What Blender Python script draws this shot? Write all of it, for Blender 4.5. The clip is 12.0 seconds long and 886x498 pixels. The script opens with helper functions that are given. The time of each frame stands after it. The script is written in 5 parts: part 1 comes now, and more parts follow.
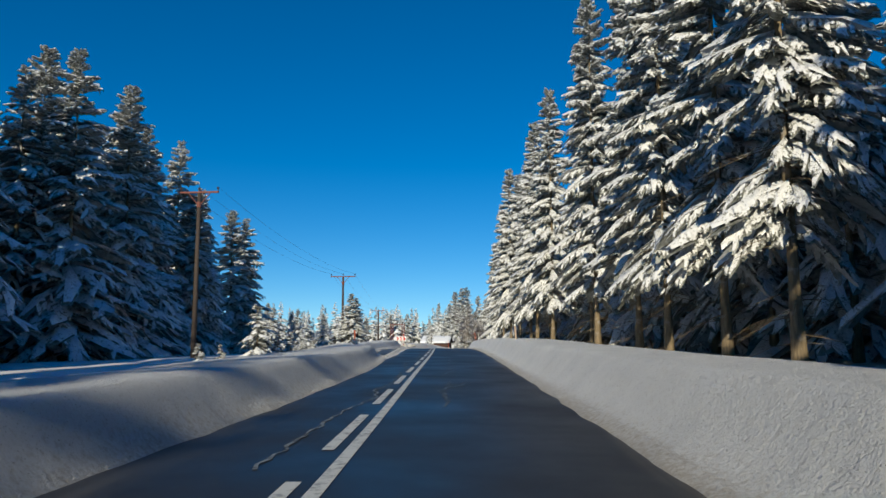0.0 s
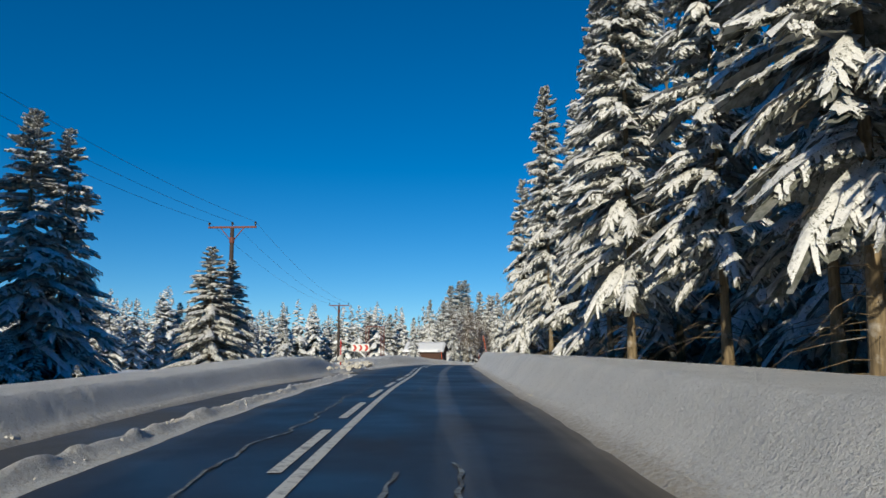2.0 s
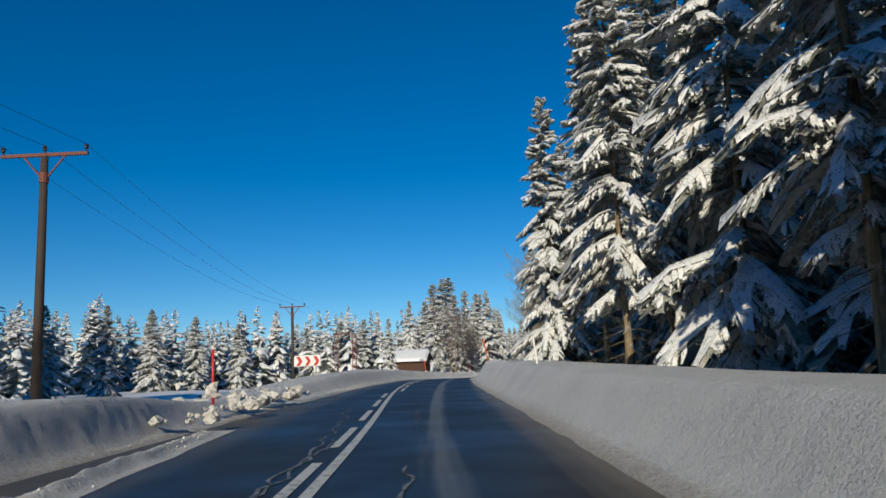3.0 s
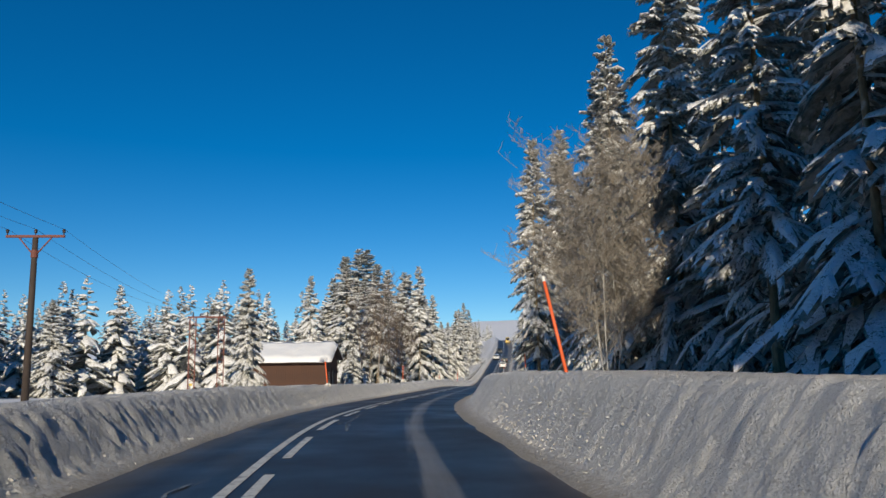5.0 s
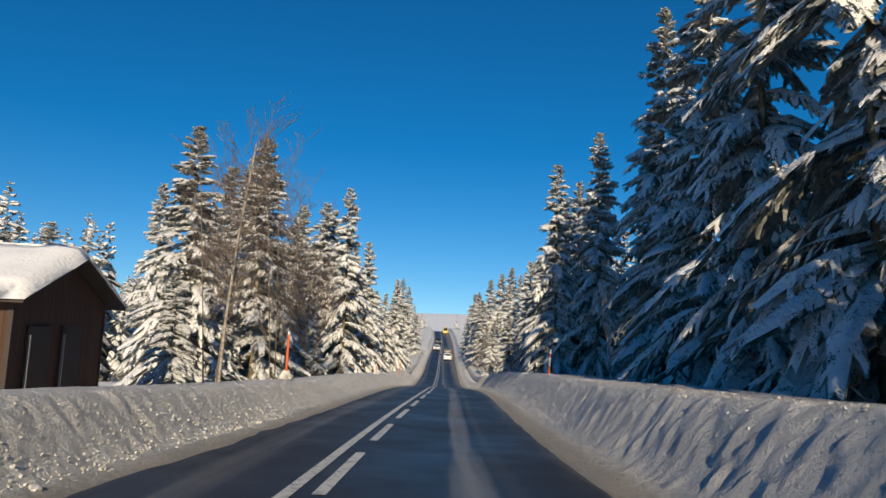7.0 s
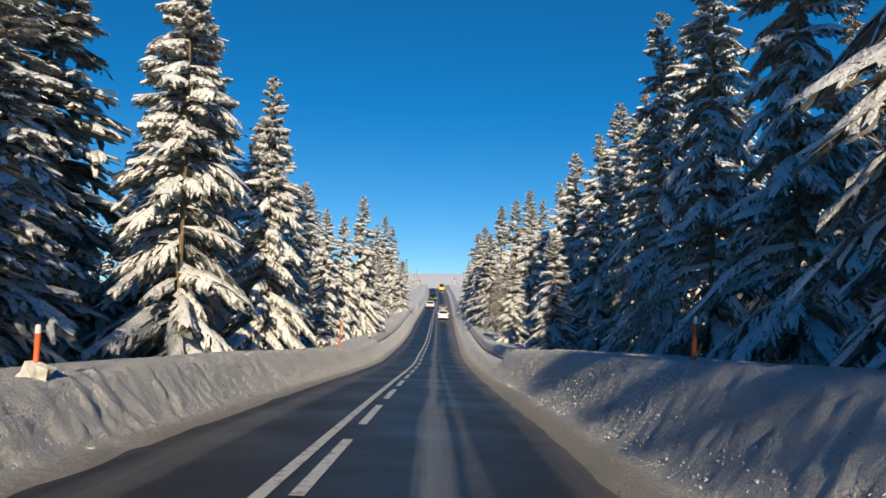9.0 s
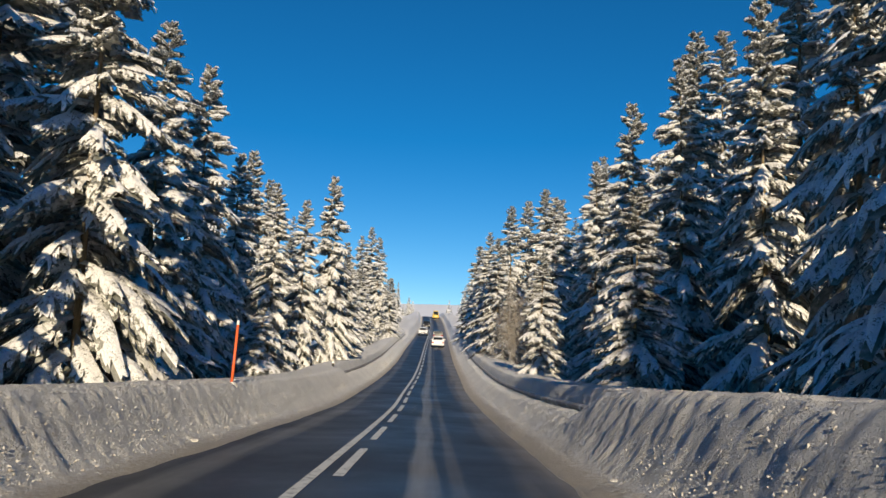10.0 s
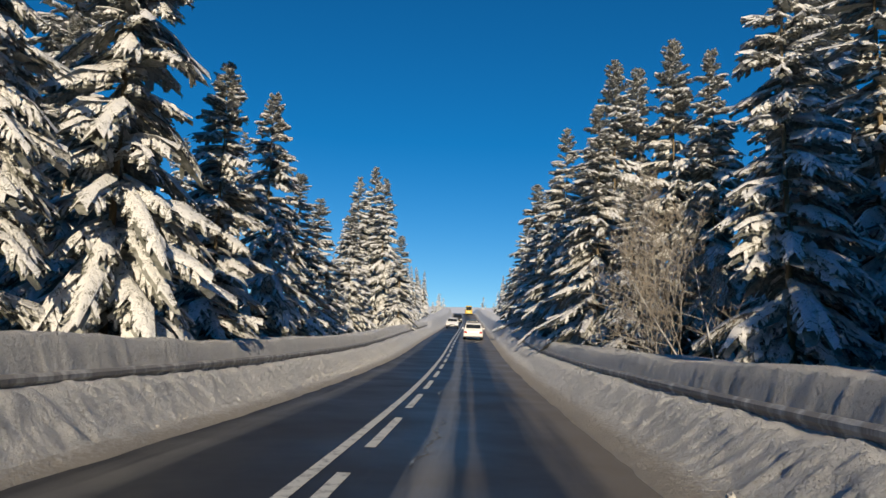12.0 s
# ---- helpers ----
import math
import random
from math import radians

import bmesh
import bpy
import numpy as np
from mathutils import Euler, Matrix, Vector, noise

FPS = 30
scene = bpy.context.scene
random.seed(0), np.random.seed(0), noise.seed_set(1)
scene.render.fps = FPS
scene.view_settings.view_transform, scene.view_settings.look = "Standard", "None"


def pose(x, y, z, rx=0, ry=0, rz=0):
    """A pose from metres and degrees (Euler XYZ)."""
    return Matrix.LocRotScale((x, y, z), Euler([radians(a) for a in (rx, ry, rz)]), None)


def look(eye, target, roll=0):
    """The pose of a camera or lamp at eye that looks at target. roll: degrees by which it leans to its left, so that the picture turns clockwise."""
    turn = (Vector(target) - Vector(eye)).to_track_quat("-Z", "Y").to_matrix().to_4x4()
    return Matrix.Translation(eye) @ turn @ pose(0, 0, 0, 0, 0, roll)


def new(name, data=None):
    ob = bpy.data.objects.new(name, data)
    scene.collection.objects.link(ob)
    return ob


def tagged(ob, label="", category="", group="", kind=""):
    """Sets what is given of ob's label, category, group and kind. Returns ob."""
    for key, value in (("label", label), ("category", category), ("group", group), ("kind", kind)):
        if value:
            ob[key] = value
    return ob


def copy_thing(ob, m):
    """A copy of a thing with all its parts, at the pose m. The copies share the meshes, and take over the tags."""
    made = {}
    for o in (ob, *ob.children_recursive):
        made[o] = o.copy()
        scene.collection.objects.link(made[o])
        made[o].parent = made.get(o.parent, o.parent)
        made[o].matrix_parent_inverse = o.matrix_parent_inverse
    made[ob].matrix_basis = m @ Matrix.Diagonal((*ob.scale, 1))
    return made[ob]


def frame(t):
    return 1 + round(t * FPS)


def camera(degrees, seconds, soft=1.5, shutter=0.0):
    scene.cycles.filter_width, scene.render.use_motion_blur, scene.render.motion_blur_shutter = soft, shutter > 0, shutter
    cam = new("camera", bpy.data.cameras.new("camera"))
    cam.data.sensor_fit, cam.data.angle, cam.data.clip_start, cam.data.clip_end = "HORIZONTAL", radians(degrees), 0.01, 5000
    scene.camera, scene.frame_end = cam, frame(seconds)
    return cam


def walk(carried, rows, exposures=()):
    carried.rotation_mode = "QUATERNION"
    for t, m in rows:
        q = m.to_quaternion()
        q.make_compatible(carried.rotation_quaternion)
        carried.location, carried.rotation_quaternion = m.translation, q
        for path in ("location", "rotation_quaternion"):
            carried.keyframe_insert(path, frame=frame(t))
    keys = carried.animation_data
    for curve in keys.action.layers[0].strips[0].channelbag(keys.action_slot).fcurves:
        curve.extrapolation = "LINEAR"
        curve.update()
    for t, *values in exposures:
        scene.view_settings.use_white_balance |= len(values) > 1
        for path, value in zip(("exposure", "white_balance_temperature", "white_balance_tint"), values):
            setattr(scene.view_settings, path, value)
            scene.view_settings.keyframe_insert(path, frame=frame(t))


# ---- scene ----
cam = camera(66.0, 12.0)
PATH = [
    (0, (0.114, -0.089, 0.844), (0.130, 1.897, 1.080), -0.16),
    (0.5, (0.414, 10.771, 0.793), (0.424, 12.756, 1.034), -0.19),
    (1, (0.614, 21.209, 0.743), (0.618, 23.194, 0.984), -0.05),
    (1.5, (0.866, 31.417, 0.763), (0.886, 33.403, 1.003), -0.18),
    (2, (1.010, 41.286, 0.690), (1.040, 43.270, 0.940), -0.24),
    (2.5, (1.070, 50.670, 0.651), (1.134, 52.652, 0.909), -1.03),
    (3, (1.063, 59.906, 0.439), (1.158, 61.886, 0.707), -2.40),
    (3.5, (1.415, 69.266, 0.185), (1.556, 71.243, 0.453), -2.81),
    (3.7, (1.558, 72.993, 0.140), (1.710, 74.969, 0.403), -2.97),
    (5.3, (2.139, 101.122, -0.699), (2.518, 103.068, -0.434), -0.39),
    (5.5, (2.474, 104.632, -0.854), (2.868, 106.576, -0.594), -0.34),
    (6, (3.443, 113.454, -1.206), (3.911, 115.382, -0.951), -0.53),
    (6.5, (5.084, 122.449, -1.760), (5.596, 124.366, -1.510), 0.31),
    (7, (7.208, 131.421, -2.295), (7.744, 133.332, -2.047), 2.50),
    (7.5, (9.588, 140.021, -2.751), (10.144, 141.929, -2.527), 4.51),
    (7.7, (10.605, 143.401, -2.937), (11.172, 145.311, -2.757), 4.25),
    (9.3, (18.482, 168.223, -4.043), (19.034, 170.141, -3.910), 1.29),
    (9.5, (19.340, 171.330, -4.295), (19.894, 173.241, -4.095), 0.83),
    (10, (21.455, 179.145, -4.942), (22.018, 181.051, -4.714), 2.29),
    (10.5, (23.686, 186.876, -5.532), (24.226, 188.786, -5.285), 2.64),
    (11, (25.996, 194.773, -6.110), (26.510, 196.689, -5.861), 2.44),
    (11.5, (28.349, 202.798, -6.679), (28.843, 204.720, -6.434), 3.33),
    (12, (30.575, 210.823, -6.949), (31.046, 212.753, -6.712), 2.23),
]
walk(cam, [(t, look(eye, target, roll)) for t, eye, target, roll in PATH], exposures=[(0, 0.27, 6400, 3), (3.5, 0.1, 6400, 5), (5.5, 0.26, 6900, 8), (7.5, 0.42, 7300, 9), (9.5, 0.52, 7250, 9), (10.5, 0.54, 7600, 9), (12, 0.34, 7250, 9)])

# ---- light ----
SUN_SIDE, SUN_HEIGHT = 12.5, 21.5      # the light travels 12.5 degrees right of ahead, from behind, low
sun_data = bpy.data.lights.new("sun", "SUN")
sun_data.energy, sun_data.angle, sun_data.color = 3.7, radians(0.6), (1.0, 0.87, 0.68)
sun = new("sun", sun_data)
sun.matrix_world = look((0, 0, 0), (math.sin(radians(SUN_SIDE)), math.cos(radians(SUN_SIDE)), -math.tan(radians(SUN_HEIGHT))))
world = bpy.data.worlds.new("sky")
scene.world = world
world.use_nodes = True
wn = world.node_tree.nodes
sky = wn.new("ShaderNodeTexSky")
sky.sky_type, sky.sun_disc = "NISHITA", False
sky.sun_elevation, sky.sun_rotation = radians(SUN_HEIGHT), radians(180 + SUN_SIDE)
sky.altitude, sky.air_density, sky.dust_density, sky.ozone_density = 1000, 1.0, 0.0, 4.0
wn["Background"].inputs["Strength"].default_value = 0.088
high = wn.new("ShaderNodeMapping")           # the haze lies below the horizon: clear air down to the hills
high.inputs["Location"].default_value = (0, 0, 0.06)
coord = wn.new("ShaderNodeTexCoord")
world.node_tree.links.new(coord.outputs["Generated"], high.inputs["Vector"])
world.node_tree.links.new(high.outputs[0], sky.inputs["Vector"])
deep = wn.new("ShaderNodeHueSaturation")     # a clear, cold mountain sky
deep.inputs["Saturation"].default_value = 1.36
deep.inputs["Hue"].default_value = 0.502
world.node_tree.links.new(sky.outputs[0], deep.inputs["Color"])
world.node_tree.links.new(deep.outputs[0], wn["Background"].inputs["Color"])


# ---- materials ----
class Mat:
    """A small builder for a procedural material."""
    def __init__(self, name, rough=0.7, metal=0.0):
        self.m = bpy.data.materials.new(name)
        self.m.use_nodes = True
        self.nt = self.m.node_tree
        self.b = self.nt.nodes["Principled BSDF"]
        self.b.inputs["Roughness"].default_value = rough
        self.b.inputs["Metallic"].default_value = metal

    def node(self, kind, **values):
        n = self.nt.nodes.new(kind)
        for k, v in values.items():
            if k in n.inputs:
                n.inputs[k].default_value = v
        return n

    def link(self, a, b):
        self.nt.links.new(a, b)

    def noise(self, scale, detail=4.0, rough=0.55, stretch=None, coord="Object"):
        tc = self.node("ShaderNodeTexCoord")
        n = self.node("ShaderNodeTexNoise", Scale=scale, Detail=detail, Roughness=rough)
        if stretch:
            mp = self.node("ShaderNodeMapping", Scale=stretch)
            self.link(tc.outputs[coord], mp.inputs["Vector"])
            self.link(mp.outputs[0], n.inputs["Vector"])
        else:
            self.link(tc.outputs[coord], n.inputs["Vector"])
        return n.outputs["Fac"]

    def ramp(self, fac, stops):
        r = self.node("ShaderNodeValToRGB")
        els = r.color_ramp.elements
        while len(els) < len(stops):
            els.new(0.5)
        for e, (p, c) in zip(els, stops):
            e.position, e.color = p, (*c, 1) if len(c) == 3 else c
        self.link(fac, r.inputs["Fac"])
        return r.outputs["Color"]

    def grey(self, fac, lo, hi, a=0.0, b=1.0):
        n = self.node("ShaderNodeMapRange")
        for k, v in (("From Min", lo), ("From Max", hi), ("To Min", a), ("To Max", b)):
            n.inputs[k].default_value = v
        self.link(fac, n.inputs["Value"])
        return n.outputs["Result"]

    def mix(self, fac, a, b, how="MIX"):
        n = self.nt.nodes.new("ShaderNodeMix")
        n.data_type, n.blend_type = "RGBA", how
        for sock, v in ((n.inputs[0], fac), (n.inputs[6], a), (n.inputs[7], b)):
            if isinstance(v, (int, float)):
                sock.default_value = v
            elif isinstance(v, tuple):
                sock.default_value = (*v, 1)
            else:
                self.link(v, sock)
        return n.outputs[2]

    def math(self, op, a, b=0.0):
        n = self.nt.nodes.new("ShaderNodeMath")
        n.operation = op
        for sock, v in ((n.inputs[0], a), (n.inputs[1], b)):
            if isinstance(v, (int, float)):
                sock.default_value = v
            else:
                self.link(v, sock)
        return n.outputs[0]

    def bump(self, fac, strength=0.3, distance=0.05):
        n = self.node("ShaderNodeBump", Strength=strength, Distance=distance)
        self.link(fac, n.inputs["Height"])
        if self.b.inputs["Normal"].is_linked:
            self.link(self.b.inputs["Normal"].links[0].from_socket, n.inputs["Normal"])
        self.link(n.outputs[0], self.b.inputs["Normal"])
        return self

    def colour(self, c):
        if isinstance(c, tuple):
            self.b.inputs["Base Color"].default_value = (*c, 1)
        else:
            self.link(c, self.b.inputs["Base Color"])
        return self


def plain(name, c, rough=0.6, metal=0.0, vary=0.25, scale=6.0):
    k = Mat(name, rough, metal)
    n = k.noise(scale)
    k.colour(k.mix(n, tuple(v * (1 - vary) for v in c), tuple(min(1, v * (1 + vary)) for v in c)))
    f = k.noise(scale * 9)
    k.bump(f, 0.08, 0.01)
    return k.m


# fresh snow on branches and roofs
k = Mat("fresh_snow", 0.65)
k.colour(k.ramp(k.noise(1.2), [(0.25, (0.80, 0.82, 0.85)), (0.75, (0.90, 0.90, 0.90))]))
k.bump(k.noise(9.0, 5), 0.5, 0.06).bump(k.noise(60.0, 2), 0.3, 0.01)
SNOW = k.m

# snow caught in the needles of spruce boughs, broken by dark sprigs
k = Mat("bough_snow", 0.7)
sprig = k.math("ADD", k.math("MULTIPLY", k.noise(26.0, 4, 0.7), 0.6), k.math("MULTIPLY", k.noise(4.5, 4, 0.6), 0.5))
c = k.ramp(k.noise(1.2), [(0.25, (0.80, 0.81, 0.83)), (0.75, (0.90, 0.90, 0.89))])
c = k.mix(k.grey(sprig, 0.605, 0.65, 0.0, 0.92), c, (0.08, 0.085, 0.05))
k.colour(c)
k.bump(k.noise(11.0, 5), 0.7, 0.08).bump(k.noise(45.0, 3), 0.5, 0.02)
BOUGHSNOW = k.m

# ploughed snow of the banks, dirtied with grit and salt
k = Mat("ploughed_snow", 0.75)
big, fine, grit = k.noise(0.7, 5), k.noise(14.0, 6, 0.65), k.noise(45.0, 3)
c = k.ramp(big, [(0.3, (0.76, 0.77, 0.78)), (0.7, (0.88, 0.88, 0.88))])
c = k.mix(k.grey(fine, 0.52, 0.75, 0, 0.35), c, (0.52, 0.50, 0.47))
c = k.mix(k.grey(grit, 0.655, 0.70, 0, 0.8), c, (0.16, 0.13, 0.10))
low = k.node("ShaderNodeUVMap")
sep = k.node("ShaderNodeSeparateXYZ")
k.link(low.outputs[0], sep.inputs[0])
rim = k.math("ADD", sep.outputs["X"], k.grey(fine, 0.3, 0.7, -0.25, 0.25))
c = k.mix(k.grey(rim, -0.25, 0.2, 0.75, 0.0), c, (0.40, 0.345, 0.27))
k.colour(c)
broken = k.grey(sep.outputs["Y"], 70.0, 105.0, 0.5, 1.2)
k.bump(k.math("MULTIPLY", k.noise(7.0, 6, 0.72), broken), 0.9, 0.20).bump(k.noise(22.0, 5, 0.7), 0.9, 0.05)
BANK = k.m

# open snow field
k = Mat("snow_field", 0.7)
k.colour(k.ramp(k.noise(0.35, 5), [(0.3, (0.76, 0.78, 0.82)), (0.7, (0.88, 0.88, 0.88))]))
k.bump(k.noise(1.6, 6), 0.5, 0.12).bump(k.noise(20.0, 3), 0.3, 0.02)
FIELD = k.m

# wet dark asphalt with a dried salt strip between the wheel tracks; u across, v along, in metres
k = Mat("asphalt", 0.55)
uv = k.node("ShaderNodeUVMap")
sep = k.node("ShaderNodeSeparateXYZ")
k.link(uv.outputs[0], sep.inputs[0])
u, v = sep.outputs["X"], sep.outputs["Y"]
grain, patch = k.noise(90.0, 3), k.noise(0.5, 4)
streak = k.noise(1.0, 5, 0.6, (3.0, 0.12, 1.0), "UV")
c = k.ramp(grain, [(0.3, (0.010, 0.011, 0.014)), (0.7, (0.026, 0.028, 0.033))])
c = k.mix(k.grey(patch, 0.35, 0.7, 0, 0.5), c, (0.020, 0.022, 0.027))


def strip(centre, half, start):
    """A salt-grey strip along the road, with a frayed edge."""
    d = k.math("ABSOLUTE", k.math("SUBTRACT", u, centre))
    d = k.math("ADD", d, k.grey(streak, 0.3, 0.7, -half * 0.6, half * 0.6))
    on = k.grey(d, half, half * 0.35, 0, 1)
    return k.math("MULTIPLY", on, k.grey(v, start, start + 50, 0, 1))


salt = k.math("MULTIPLY", strip(0.27, 0.24, 35), k.grey(streak, 0.25, 0.6, 0.35, 0.9))
c = k.mix(salt, c, (0.22, 0.21, 0.195))
salt3 = k.math("MULTIPLY", strip(0.70, 0.12, 125), k.grey(streak, 0.3, 0.65, 0.1, 0.6))
c = k.mix(salt3, c, (0.17, 0.145, 0.115))
salt2 = k.math("MULTIPLY", strip(-2.45, 0.34, 95), k.grey(streak, 0.25, 0.6, 0.15, 0.6))
c = k.mix(salt2, c, (0.18, 0.175, 0.165))
edge = k.math("ADD", k.math("SUBTRACT", u, 1.45), k.grey(streak, 0.3, 0.7, -0.2, 0.2))
c = k.mix(k.grey(edge, 0.0, 0.6, 0, 0.85), c, (0.20, 0.172, 0.135))
edge = k.math("ADD", k.math("SUBTRACT", -2.8, u), k.grey(streak, 0.3, 0.7, -0.2, 0.2))
c = k.mix(k.grey(edge, 0.0, 0.7, 0, 0.6), c, (0.13, 0.12, 0.10))
k.colour(c)
k.link(k.grey(patch, 0.3, 0.7, 0.42, 0.65), k.b.inputs["Roughness"])
k.bump(grain, 0.25, 0.008)
ASPHALT = k.m

k = Mat("worn_line_paint", 0.6)
w = k.noise(7.0, 6, 0.7)
k.colour(k.mix(k.grey(w, 0.50, 0.66, 0, 0.75), (0.62, 0.62, 0.58), (0.07, 0.075, 0.085)))
k.bump(k.noise(80.0), 0.2, 0.004)
LINE = k.m
k = Mat("salt_filled_crack", 0.8)
k.colour(k.mix(k.grey(k.noise(5.0, 5, 0.7), 0.42, 0.62, 0, 0.9), (0.20, 0.235, 0.27), (0.035, 0.04, 0.05)))
CRACK = k.m

# spruce needles with hoar frost
k = Mat("frosted_needles", 0.7)
g = k.node("ShaderNodeNewGeometry")
tint = k.mix(g.outputs["Random Per Island"], (0.045, 0.052, 0.034), (0.105, 0.115, 0.07))
frost = k.math("ADD", k.grey(k.noise(5.0, 6, 0.7), 0.38, 0.65, 0.08, 0.58), k.grey(g.outputs["Random Per Island"], 0.45, 1.0, 0.0, 0.38))
k.colour(k.mix(frost, tint, (0.55, 0.55, 0.53)))
k.bump(k.noise(40.0, 3), 0.6, 0.03)
NEEDLES = k.m
k = Mat("bark", 0.85)
b1 = k.noise(3.0, 6, 0.6, (4, 4, 0.7))
c = k.ramp(b1, [(0.3, (0.10, 0.075, 0.045)), (0.7, (0.30, 0.225, 0.13))])
k.colour(k.mix(k.grey(k.noise(2.2, 5), 0.55, 0.7, 0, 0.6), c, (0.6, 0.6, 0.6)))
k.bump(b1, 0.6, 0.04)
BARK = k.m
k = Mat("birch_bark", 0.7)
c = k.ramp(k.noise(2.0, 5, 0.7, (1, 1, 3)), [(0.4, (0.18, 0.14, 0.11)), (0.6, (0.45, 0.40, 0.34))])
k.colour(k.mix(k.grey(k.noise(6.0, 3, 0.5, (1, 1, 5)), 0.62, 0.68, 0, 0.85), c, (0.05, 0.04, 0.035)))
BIRCH = k.m
k = Mat("rimed_bark", 0.8)
k.colour(k.ramp(k.noise(3.0, 5, 0.7), [(0.35, (0.13, 0.11, 0.095)), (0.6, (0.52, 0.52, 0.52))]))
FROSTBARK = k.m
k = Mat("frosted_twigs", 0.8)
k.colour(k.ramp(k.noise(1.4, 5, 0.7), [(0.3, (0.17, 0.135, 0.105)), (0.55, (0.38, 0.345, 0.30)), (0.8, (0.70, 0.68, 0.65))]))
TWIG = k.m
k = Mat("bare_twigs", 0.85)
k.colour(k.ramp(k.noise(1.4, 5, 0.7), [(0.35, (0.10, 0.07, 0.055)), (0.7, (0.30, 0.25, 0.21))]))
BARE = k.m


# ---- the road's line ----
LINE_Y = [-120, -0.1, 10.8, 21.2, 31.4, 41.3, 50.7, 59.9, 69.3, 101.1, 113.5, 122.4, 131.4, 140, 168.2, 179.1, 186.9, 194.8, 202.8, 210.8, 226.4, 241.7, 264.3, 317.4, 378.6, 423.5, 469.8, 599.8, 900, 1700]
LINE_X = [-0.72, 0.11, 0.4, 0.63, 0.85, 0.99, 1.06, 1.13, 1.37, 2.43, 3.61, 5.18, 7.28, 9.69, 18.35, 21.48, 23.7, 26, 28.32, 30.58, 35.2, 39.64, 46.18, 61.7, 79.22, 91.24, 103.36, 139.69, 223.7, 447.7]
RISE_Y = [-120, -0.1, 10.8, 21.2, 31.4, 41.3, 50.7, 59.9, 69.3, 101.1, 113.5, 122.4, 131.4, 140, 168.2, 179.1, 186.9, 194.8, 202.8, 210.8, 226.4, 241.7, 264.3, 317.4, 378.6, 423.5, 469.8, 599.8, 900, 1700]
RISE_Z = [1.67, -0.33, -0.38, -0.41, -0.43, -0.47, -0.55, -0.74, -0.99, -1.92, -2.42, -2.92, -3.45, -3.9, -5.33, -6.1, -6.7, -7.28, -7.79, -8.12, -8.42, -8.38, -7.8, -6.21, -3.86, -1.28, -0.87, -2.67, -3.67, -3.67]


def smooth_curve(xs, ys):
    """A cubic through the given places, blended by local slopes, evaluated on arrays."""
    xs, ys = np.array(xs, float), np.array(ys, float)
    slope = np.gradient(ys, xs)

    def f(q):
        q = np.clip(np.asarray(q, float), xs[0], xs[-1])
        i = np.clip(np.searchsorted(xs, q) - 1, 0, len(xs) - 2)
        h = xs[i + 1] - xs[i]
        t = (q - xs[i]) / h
        return ((2 * t**3 - 3 * t**2 + 1) * ys[i] + (t**3 - 2 * t**2 + t) * h * slope[i]
                + (3 * t**2 - 2 * t**3) * ys[i + 1] + (t**3 - t**2) * h * slope[i + 1])
    return f


road_x, road_z = smooth_curve(LINE_Y, LINE_X), smooth_curve(RISE_Y, RISE_Z)


def on_road(y, u, up=0.0):
    """Places u metres to the right of the driver's line at y along it, up metres over the road."""
    y, u = np.broadcast_arrays(np.asarray(y, float), np.asarray(u, float))
    s = (road_x(y + 1.0) - road_x(y - 1.0)) / 2.0
    c = 1 / np.sqrt(1 + s * s)
    return np.stack([road_x(y) + u * c, y - u * s * c, road_z(y) + up], -1)


def along(x, y):
    """The way back: y along the line and u beside it, of a place."""
    q = y
    for _ in range(6):
        s = float(road_x(q + 1.0) - road_x(q - 1.0)) / 2.0
        c = 1 / math.sqrt(1 + s * s)
        u = (x - float(road_x(q))) * c - (y - q) * s * c
        q = y + u * s * c
    return q, u


def hash_noise(x, y, seed=0):
    """Smooth value noise from 0 to 1 on arrays."""
    xi, yi = np.floor(x).astype(np.int64), np.floor(y).astype(np.int64)
    fx, fy = x - xi, y - yi
    fx, fy = fx * fx * (3 - 2 * fx), fy * fy * (3 - 2 * fy)

    def r(a, b):
        n = (a * 374761393 + b * 668265263 + seed * 974634777) & 0x7FFFFFFF
        n = ((n ^ (n >> 13)) * 1274126177) & 0x7FFFFFFF
        return ((n ^ (n >> 16)) & 0xFFFF) / 65535.0
    return (r(xi, yi) * (1 - fx) + r(xi + 1, yi) * fx) * (1 - fy) + (r(xi, yi + 1) * (1 - fx) + r(xi + 1, yi + 1) * fx) * fy


def fbm(x, y, seed=0, octaves=4):
    out, amp, tot = 0, 1.0, 0
    for o in range(octaves):
        out, tot = out + amp * hash_noise(x * 2**o, y * 2**o, seed + o), tot + amp
        amp *= 0.5
    return out / tot


def ease(t):
    t = np.clip(t, 0, 1)
    return t * t * (3 - 2 * t)


EDGE_L = smooth_curve([-120, 0, 30, 34, 40, 48, 62, 72, 78, 86, 98, 112, 130, 145, 160, 178, 201, 1700], [-3.3, -3.3, -3.15, -3.5, -4.6, -5.0, -5.4, -5.1, -4.8, -4.3, -3.7, -3.4, -3.5, -3.25, -3.4, -3.6, -3.75, -3.8])
EDGE_R = smooth_curve([-120, 0, 60, 80, 100, 120, 150, 180, 205, 1700], [2.05, 2.05, 2.05, 2.12, 2.2, 2.25, 2.2, 2.15, 2.2, 2.2])
